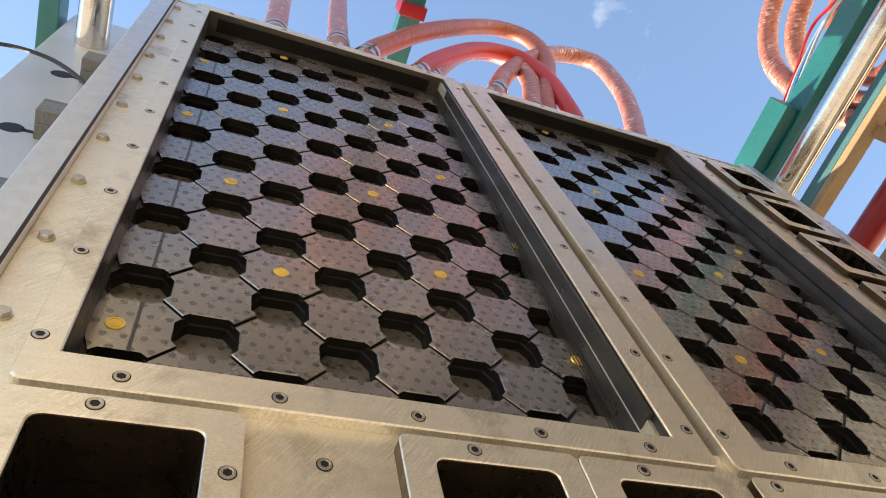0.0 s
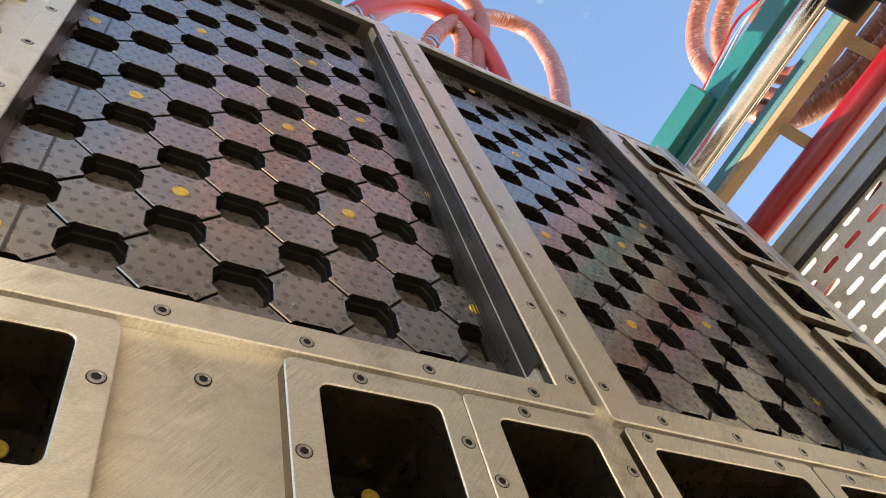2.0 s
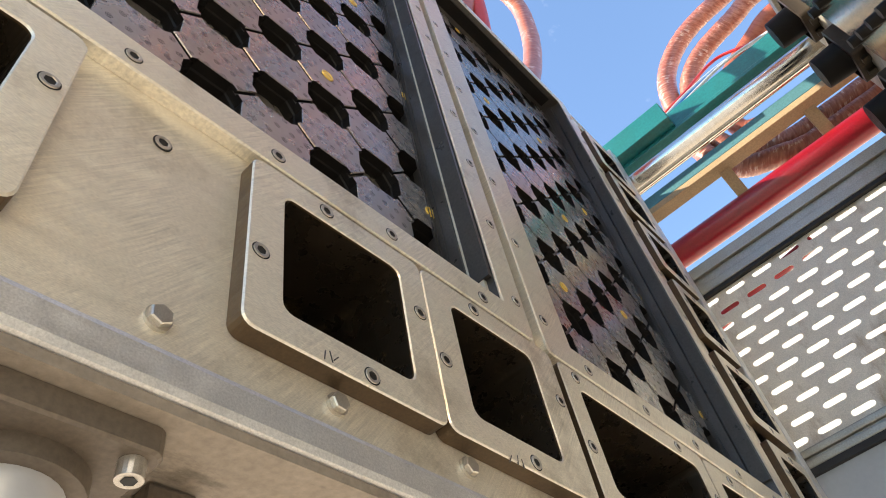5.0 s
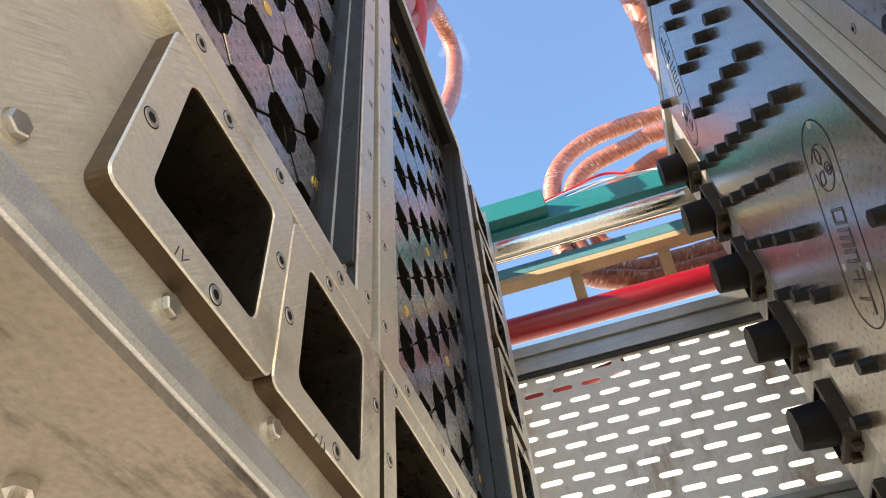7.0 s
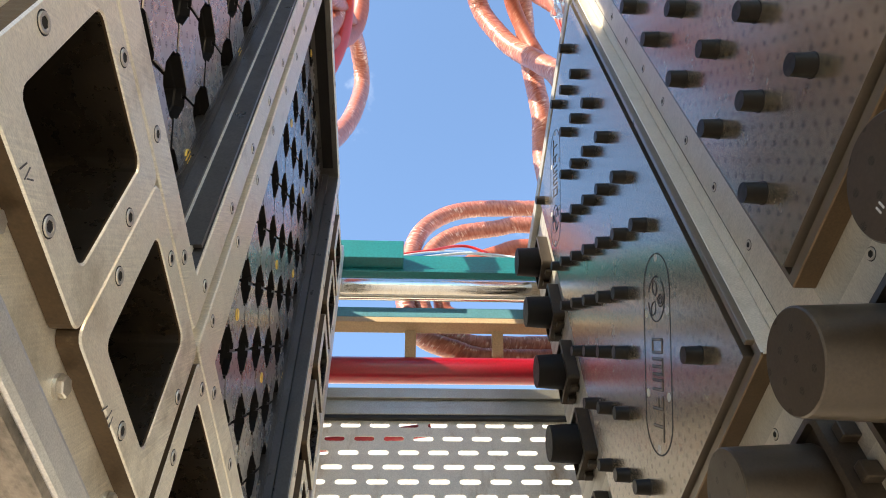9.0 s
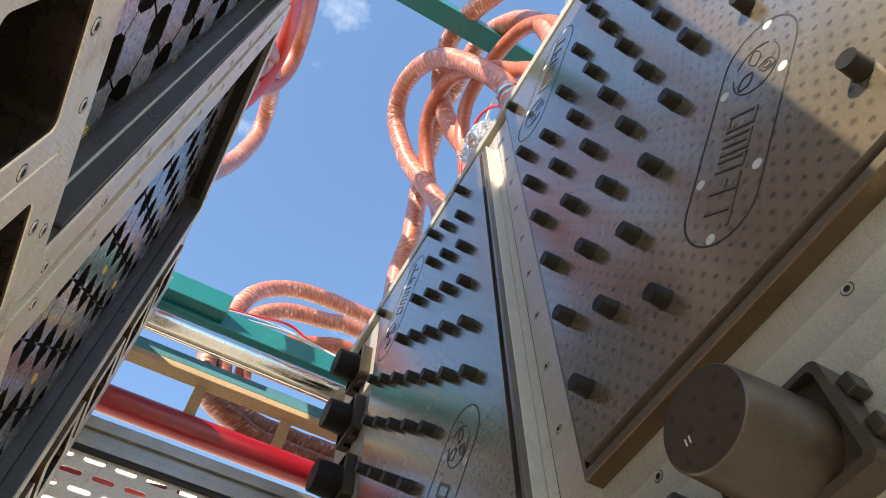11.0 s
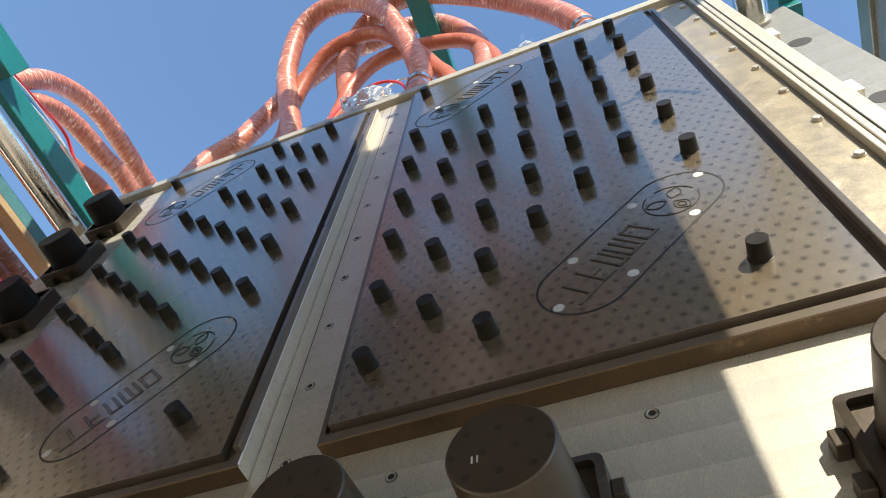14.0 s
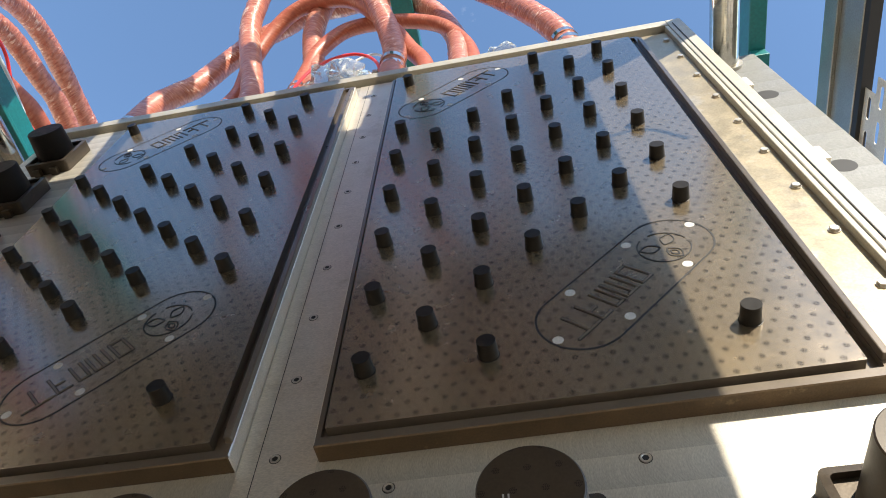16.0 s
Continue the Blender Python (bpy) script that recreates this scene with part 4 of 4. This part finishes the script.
part("seal", boxed(1.70, 1.74, -1.9, 1.4, 1.245, 1.2615), GASKET, gd, "black rubber seal")


def slotted(x, y0, y1, z0, z1, py, pz, sl, sh):
    """A sheet with staggered oblong slots that go through it."""
    bm = bmesh.new()
    rows = int((z1 - z0) / pz)
    for r in range(rows):
        zc = z1 - pz * (r + 0.5)
        off = 0.5 * (r % 2)
        n = int((y1 - y0) / py)
        for k in range(n + 1):
            yc = y0 + py * (k + off)
            slot = [(yc + (sl / 2 - sh / 2) * s + sh / 2 * math.cos(a), zc + sh / 2 * math.sin(a)) for s, angs in ((1, (-90, -45, 0, 45, 90)), (-1, (90, 135, 180, 225, 270))) for a in [radians(v) for v in angs]]
            cell = [(yc + py / 2 * u, zc + pz / 2 * v) for u, v in ((0.6, -1), (1, -1), (1, 0), (1, 1), (0.6, 1), (-0.6, 1), (-1, 1), (-1, 0), (-1, -1), (-0.6, -1))]
            loops(bm, [[(x, y, z) for y, z in cell], [(x, y, z) for y, z in slot], [(x + 0.002, y, z) for y, z in slot], [(x + 0.002, y, z) for y, z in cell]])
    return bm


part("sheet", slotted(1.72, -1.885, 1.3, 0.507, 1.256, 0.1215, 0.068, 0.084, 0.0225), GALV, gd, "galvanised sheet with slots, rust streaks")
part("profile", boxed(1.70, 1.745, -1.9, 1.4, 0.478, 0.5065, bevel=0.006), PROFILE, gd)
part("profile", boxed(1.712, 1.745, -1.9, 1.4, 0.470, 0.4775), PROFILE, gd)
part("profile", boxed(1.70, 1.745, -1.9, 1.4, 0.440, 0.4695, bevel=0.006), PROFILE, gd)
part("seal", boxed(1.70, 1.74, -1.9, 1.4, 0.416, 0.4395), GASKET, gd, "black rubber seal")
part("pane", boxed(1.718, 1.724, -1.9, 1.4, -0.0405, 0.4155), PANE_M, gd, "glossy plastic pane, coloured pale blue-grey for reflected sky")
part("profile", boxed(1.70, 1.745, -1.9, 1.4, -0.10, -0.041, bevel=0.003), PROFILE, gd)
part("post", boxed(1.70, 1.75, 1.41, 1.46, -1.75, 1.41), PROFILE, gd)
part("post", boxed(1.70, 1.75, -1.96, -1.905, -1.75, 1.41), PROFILE, gd)

NEAR_X, NEAR_Z = -1.55, 1.80
# ---- near side: guard like the far one, and its beam ----
ng = thing("guard_door", "aluminium framed guard of dark slotted sheet beside the machine", "guard door", at=(NEAR_X, -1.4, -1.7))
part("profile", boxed(NEAR_X - 0.045, NEAR_X, -2.6, -0.75, NEAR_Z - 0.09, NEAR_Z, bevel=0.003), PROFILE, ng)
part("profile", boxed(NEAR_X - 0.05, NEAR_X - 0.014, -2.6, -0.75, NEAR_Z - 0.15, NEAR_Z - 0.0905), PROFILE, ng)
part("profile", boxed(NEAR_X - 0.045, NEAR_X, -2.6, -0.75, NEAR_Z - 0.26, NEAR_Z - 0.1505, bevel=0.003), PROFILE, ng)
part("seal", boxed(NEAR_X - 0.04, NEAR_X - 0.004, -2.6, -0.75, NEAR_Z - 0.29, NEAR_Z - 0.2605), GASKET, ng, "black rubber seal")
part("sheet", slotted(NEAR_X - 0.02, -2.6, -1.02, NEAR_Z - 1.1, NEAR_Z - 0.291, 0.115, 0.066, 0.075, 0.021), GALV, ng, "galvanised sheet with oblong slots")
part("post", boxed(NEAR_X - 0.05, NEAR_X, -2.66, -2.605, -1.75, NEAR_Z), PROFILE, ng)
tp = thing("teal_beam", "teal painted steel beam running beside the chromed tie bar", "steel beam", at=(-1.40, -1.4, 2.0))
part("beam", boxed(-1.435, -1.372, -3.2, 1.2, 1.99, 2.12, bevel=0.004), TEAL, tp)
part("bracket", boxed(-1.43, -1.375, -1.12, -1.04, 1.932, 1.9895, bevel=0.003), TEAL, tp)

# ---- hoses over the core half ----
HOSES = {
    "h1": ([(1.13, -0.97, 1.70), (1.12, -0.96, 2.10), (1.11, -0.96, 2.38), (1.04, -0.96, 2.50), (0.97, -0.96, 2.59), (0.88, -0.94, 2.83), (0.77, -0.91, 3.01), (0.63, -0.89, 3.13), (0.50, -0.87, 3.25), (0.32, -0.88, 3.31), (0.12, -0.88, 3.36), (-0.02, -0.90, 3.31), (-0.16, -0.95, 3.14), (-0.24, -0.99, 2.90), (-0.28, -1.0, 2.6), (-0.29, -1.0, 1.9)], 0.052, "wrap"),
    "h2": ([(0.77, -1.01, 1.80), (0.77, -1.01, 2.30), (0.76, -1.01, 2.54), (0.73, -0.94, 2.74), (0.64, -0.86, 2.94), (0.52, -0.80, 3.04), (0.37, -0.78, 3.05), (0.20, -0.80, 2.98), (0.03, -0.88, 2.72), (-0.07, -0.94, 2.49), (-0.14, -0.97, 2.30), (-0.16, -0.98, 1.9)], 0.039, "bare"),
    "h3": ([(0.42, -0.97, 1.80), (0.42, -0.97, 2.25), (0.41, -0.96, 2.50), (0.38, -0.93, 2.67), (0.27, -0.90, 2.84), (0.12, -0.90, 2.89), (-0.07, -0.92, 2.88), (-0.21, -0.95, 2.81), (-0.30, -0.99, 2.65), (-0.34, -1.0, 2.4), (-0.35, -1.0, 1.9)], 0.037, "bare"),
    "h4": ([(0.0, -0.95, 1.75), (-0.01, -0.94, 2.26), (-0.01, -0.90, 2.43), (0.06, -0.81, 2.74), (0.16, -0.71, 3.03), (0.31, -0.64, 3.21), (0.50, -0.62, 3.28), (0.66, -0.67, 3.22), (0.73, -0.77, 3.02), (0.74, -0.84, 2.87), (0.70, -0.92, 2.63), (0.64, -0.98, 2.3), (0.63, -0.99, 1.9)], 0.052, "wrap"),
    "h5": ([(-0.73, -0.95, 1.75), (-0.72, -0.93, 2.12), (-0.70, -0.91, 2.24), (-0.63, -0.88, 2.43), (-0.51, -0.85, 2.69), (-0.32, -0.80, 2.97), (-0.08, -0.74, 3.20), (0.09, -0.72, 3.28), (0.24, -0.74, 3.27), (0.38, -0.81, 3.13), (0.43, -0.89, 2.91), (0.41, -0.95, 2.68), (0.37, -0.99, 2.4), (0.36, -1.0, 1.9)], 0.052, "wrap"),
    "a1": ([(-0.36, 0.16, 1.9), (-0.30, 0.12, 2.32), (-0.17, 0.10, 2.6), (0.03, 0.06, 2.9), (0.32, 0.03, 3.26), (0.58, 0.01, 3.48), (0.74, 0.0, 3.37), (0.77, 0.04, 3.07), (0.58, 0.12, 2.43), (0.5, 0.2, 1.9)], 0.045, "bare"),
    "a2": ([(-0.16, 0.16, 1.9), (-0.10, 0.10, 2.2), (0.10, 0.08, 2.6), (0.35, 0.06, 2.93), (0.58, 0.05, 2.98), (0.66, 0.06, 2.71), (0.66, 0.10, 2.31), (0.64, 0.16, 1.9)], 0.040, "red"),
    "a3": ([(-0.08, 0.2, 1.9), (-0.01, 0.14, 2.33), (0.24, 0.12, 2.92), (0.45, 0.10, 3.14), (0.58, 0.09, 3.02), (0.58, 0.10, 2.72), (0.49, 0.14, 2.33), (0.44, 0.2, 1.9)], 0.046, "wrap"),
    "a4": ([(0.22, 0.2, 1.9), (0.33, 0.14, 2.44), (0.57, 0.08, 2.94), (0.92, 0.03, 3.36), (1.16, 0.0, 3.32), (1.13, 0.02, 2.87), (1.06, 0.06, 2.52), (0.96, 0.10, 2.2), (0.92, 0.15, 1.9)], 0.047, "wrap"),
    "a5": ([(-0.68, 0.14, 1.9), (-0.68, 0.12, 2.24), (-0.66, 0.12, 2.93), (-0.62, 0.12, 4.02)], 0.047, "wrap"),
    "a6": ([(-0.45, 0.14, 1.9), (-0.42, 0.12, 2.37), (-0.35, 0.12, 3.42), (-0.22, 0.12, 4.86)], 0.045, "wrap"),
    "c1": ([(1.82, -1.9, 2.86), (1.80, -1.40, 2.95), (1.78, -1.0, 2.93), (1.75, -0.62, 2.85), (1.75, -0.40, 2.68), (1.75, -0.31, 2.42), (1.78, -0.28, 2.1), (1.80, -0.34, 1.86), (1.80, -0.52, 1.74), (1.82, -0.80, 1.70), (1.83, -1.9, 1.75)], 0.050, "wrap"),
    "c2": ([(1.76, -1.9, 2.62), (1.74, -1.05, 2.70), (1.74, -0.80, 2.66), (1.74, -0.55, 2.58), (1.76, -0.41, 2.42), (1.80, -0.36, 2.15), (1.84, -0.42, 1.95), (1.84, -0.56, 1.84), (1.84, -0.80, 1.81), (1.86, -1.9, 1.86)], 0.048, "wrap"),
    "c3": ([(1.75, -1.9, 2.40), (1.73, -1.05, 2.48), (1.74, -0.78, 2.42), (1.78, -0.55, 2.30), (1.86, -0.48, 2.12), (1.88, -0.60, 2.04), (1.88, -1.0, 2.04), (1.9, -1.9, 2.05)], 0.045, "bare"),
}
LOOKS = {
    "wrap": (WRAP, "red steam hose wrapped in wrinkled clear plastic film", 0.035),
    "bare": (RUBBER, "bare red-brown rubber steam hose, dusty", 0.004),
    "red": (RED_HOSE, "smooth bright red rubber steam hose", 0.004),
}
for k, (pts, rad, look_of) in enumerate(HOSES.values()):
    mat, label, wob = LOOKS[look_of]
    h = thing("steam_hose", label, "hose", "steam hoses of the machine", at=pts[0])
    tube(pts, rad, "hose", mat, h, n=20, res=22, wob=wob, seed=k)
    base = Vector(pts[1])
    up = (Vector(pts[2]) - base).normalized()
    if pts[0][0] < 1.5:
        bm = bmesh.new()
        cyl(bm, base - up * 0.05, base - up * 0.02, rad * 1.10, n=24)
        cyl(bm, base + up * 0.01, base + up * 0.035, rad * 1.10, n=24)
        box(bm, base.x + rad * 1.05, base.x + rad * 1.05 + 0.03, base.y - 0.012, base.y + 0.012, base.z - 0.05, base.z - 0.025, 0.002)
        part("clamp", bm, CHROME, h, "shiny steel hose clamps")
        part("stub", cyl(bmesh.new(), base - up * 0.34, base - up * 0.05, rad * 0.92, n=24), STEEL, h, "short steel pipe stub")

# ---- thin tubes and cables ----
def thin(points, r, mat, label, n=8):
    t = thing("air_tube", label, "tube", "thin air tubes", at=points[0])
    tube(points, r, "tube", mat, t, n=n, res=10)


thin([(0.42, -0.93, 1.8), (0.40, -0.92, 2.08), (0.33, -0.90, 2.32), (0.18, -0.90, 2.42), (0.06, -0.92, 2.30), (0.0, -0.94, 1.9)], 0.007, RED_T, "thin bright red air tube over the mould")
thin([(0.30, -0.95, 1.9), (0.22, -0.94, 2.35), (0.08, -0.93, 2.46), (-0.02, -0.94, 2.2), (-0.04, -0.95, 1.9)], 0.006, CLEAR_T, "thin milky white air tube over the mould")
thin([(0.93, -0.92, 1.8), (0.95, -0.90, 1.98), (1.02, -0.90, 2.06), (1.12, -0.92, 2.0), (1.2, -0.95, 1.85)], 0.005, BLUE_T, "thin light blue air tube looping over the mould")
for j, (mat, lab) in enumerate(((CLEAR_T, "milky white air tube bundled along the beam"), (BLUE_T, "blue air tube bundled along the beam"), (CLEAR_T, "milky white air tube bundled along the beam"), (RED_T, "red air tube bundled along the beam"))):
    o = 0.016 * j
    thin([(1.53, -0.26, 2.09 + o), (1.56, -0.40, 2.16 + o), (1.58 + o, -0.60, 2.22 + o * 1.5 + (0.05 if j == 3 else 0)), (1.58 + o, -0.80, 2.20 + o), (1.55, -1.0, 2.12 + o), (1.52, -1.4, 2.08)], 0.0075, mat, lab)
thin([(-1.50, 0.2, 1.40), (-1.40, 0.18, 1.48), (-1.26, 0.17, 1.44), (-1.14, 0.18, 1.33), (-1.10, 0.2, 1.27)], 0.006, CABLE, "thin black cable lying over the platen clamps")

# ---- crumpled film among the hoses ----
fm = thing("plastic_film", "crumpled torn clear plastic film hanging among the hoses", "plastic film", at=(0.2, -0.93, 1.9))
for cx, cy, cz, s, sd in ((0.24, -0.93, 2.16, 0.10, 1), (0.15, -0.94, 2.08, 0.08, 2), (-0.46, -0.94, 2.13, 0.055, 3)):
    bm = bmesh.new()
    bmesh.ops.create_icosphere(bm, subdivisions=3, radius=s)
    for v in bm.verts:
        d = noise.noise(v.co * 14 + Vector((sd * 7, 0, 0))) * 0.75 + noise.noise(v.co * 35 + Vector((0, sd * 5, 0))) * 0.3
        v.co = v.co * (1 + d)
        v.co.z *= 0.75
    bm.transform(Matrix.Translation((cx, cy, cz)))
    part("fold", bm, FILM, fm)

# ---- overhead beam, platen details ----
ob = thing("overhead_beam", "teal painted square steel beam over the moulds", "steel beam", at=(0, -1, 3.2))
part("beam", boxed(-0.055, 0.055, -3.2, 0.3, 3.16, 3.27, bevel=0.004), TEAL, ob)
part("clamp", boxed(-0.07, 0.07, -0.02, 0.05, 3.13, 3.29, bevel=0.006), RED, ob, "red clamp ring on the beam")
tl = thing("side_beam", "teal painted steel beam edge beside the platen", "steel beam", at=(-1.45, 0.4, 0))
part("beam", boxed(-1.400, -1.356, 0.310, 0.45, -1.75, 2.3, bevel=0.004), TEAL, tl)

# ---- fittings under the cavity half ----
FX, FY, FZ = -0.628, 0.085, -0.374
fl = thing("drain_flange", "grey-brown drain pipe with a bolted square flange under the mould", "pipe flange", at=(FX, FY, FZ))
bm = bmesh.new()
out = rounded(-0.068, 0.068, -0.068, 0.068, 0.012)
loops(bm, [[(FX + x, FY + y, FZ) for x, y in out], [(FX + x, FY + y, FZ - 0.018) for x, y in out], [(FX + x * 0.97, FY + y * 0.97, FZ - 0.020) for x, y in out]], False, True)
part("flange", bm, FLANGE, fl)
part("pipe", cyl(bmesh.new(), (FX, FY, FZ - 0.02), (FX, FY, -0.62), 0.036, n=32), GREYP, fl, "pale grey pipe", True)
part("collar", cyl(bmesh.new(), (FX, FY, FZ - 0.0195), (FX, FY, FZ - 0.034), 0.048, n=32), FLANGE, fl, "", True)
for x, y in ((-1, -1), (1, -1), (-1, 1), (1, 1)):
    bm = bmesh.new()
    cyl(bm, (FX + 0.052 * x, FY + 0.052 * y, FZ - 0.019), (FX + 0.052 * x, FY + 0.052 * y, FZ - 0.033), 0.009, n=18)
    bolt = part("socket_bolt", bm, STEEL, fl)
    part("socket", cyl(bmesh.new(), (FX + 0.052 * x, FY + 0.052 * y, FZ - 0.0331), (FX + 0.052 * x, FY + 0.052 * y, FZ - 0.0336), 0.0052, n=6), HOLE, fl)
# scratched marks on the pocket frames, pale strokes on a core end
for b in [o for o in scene.objects if o.name.startswith("core_pocket") and o.parent is None]:
    for x, z, tilt, l in ((-0.447, -0.2625, 8, 0.011), (-0.440, -0.261, -14, 0.012), (-0.4345, -0.2605, 40, 0.009), (-0.200, -0.2715, 30, 0.012), (-0.187, -0.268, 10, 0.012), (-0.179, -0.270, -8, 0.011)):
        if abs(b.location.x - x) < 0.11:
            bm = boxed(-0.0006, 0.0006, -0.0004, 0.0008, -l / 2, l / 2)
            bm.transform(pose(x, -0.005, z, 0, tilt, 0))
            part("scratch_mark", bm, WALL_DARK, b)
for b in [o for o in scene.objects if o.name.startswith("round_core") and o.parent is None and abs(o.location.x + 0.397) < 0.01]:
    for x in (-0.3665, -0.3725):
        part("paint_stroke", boxed(x - 0.001, x + 0.001, -0.7025, -0.7008, -0.178, -0.169), WHITE_V, b)
cb = thing("cover_block", "small brown steel block bolted under the mould", "steel block", at=(-0.524, 0.095, -0.3716))
part("block", boxed(-0.544, -0.503, 0.070, 0.120, -0.399, -0.374, bevel=0.004), FLANGE, cb)
nb = thing("stud_nut", "hexagon nut on a stud under the mould", "nut", "nuts under the mould", at=(-0.366, 0.147, -0.3716))
bm = bmesh.new()
cyl(bm, (-0.366, 0.147, -0.3736), (-0.366, 0.147, -0.384), 0.012, n=6)
cyl(bm, (-0.366, 0.147, -0.384), (-0.366, 0.147, -0.396), 0.006, n=14)
part("nut", bm, STEEL, nb)
copy_thing(nb, pose(-0.538, 0.21, -0.3716))
copy_thing(nb, pose(0.05, 0.147, -0.3716))

rr = thing("red_rod", "thin red painted rod behind the slotted guard sheet", "rod", at=(1.79, -0.3, 1.2))
part("rod", cyl(bmesh.new(), (1.79, -0.40, 1.255), (1.79, 0.47, 1.10), 0.03, n=20), RED, rr, "", True)

# ---- pale hall wall beyond the guard, closing the yard ----
tagged(part("wall_east", boxed(6.0, 6.25, -12, 12, -1.75, 4.95), PLASTER), "pale sunlit rendered hall wall behind the machine", "wall", kind="structure")
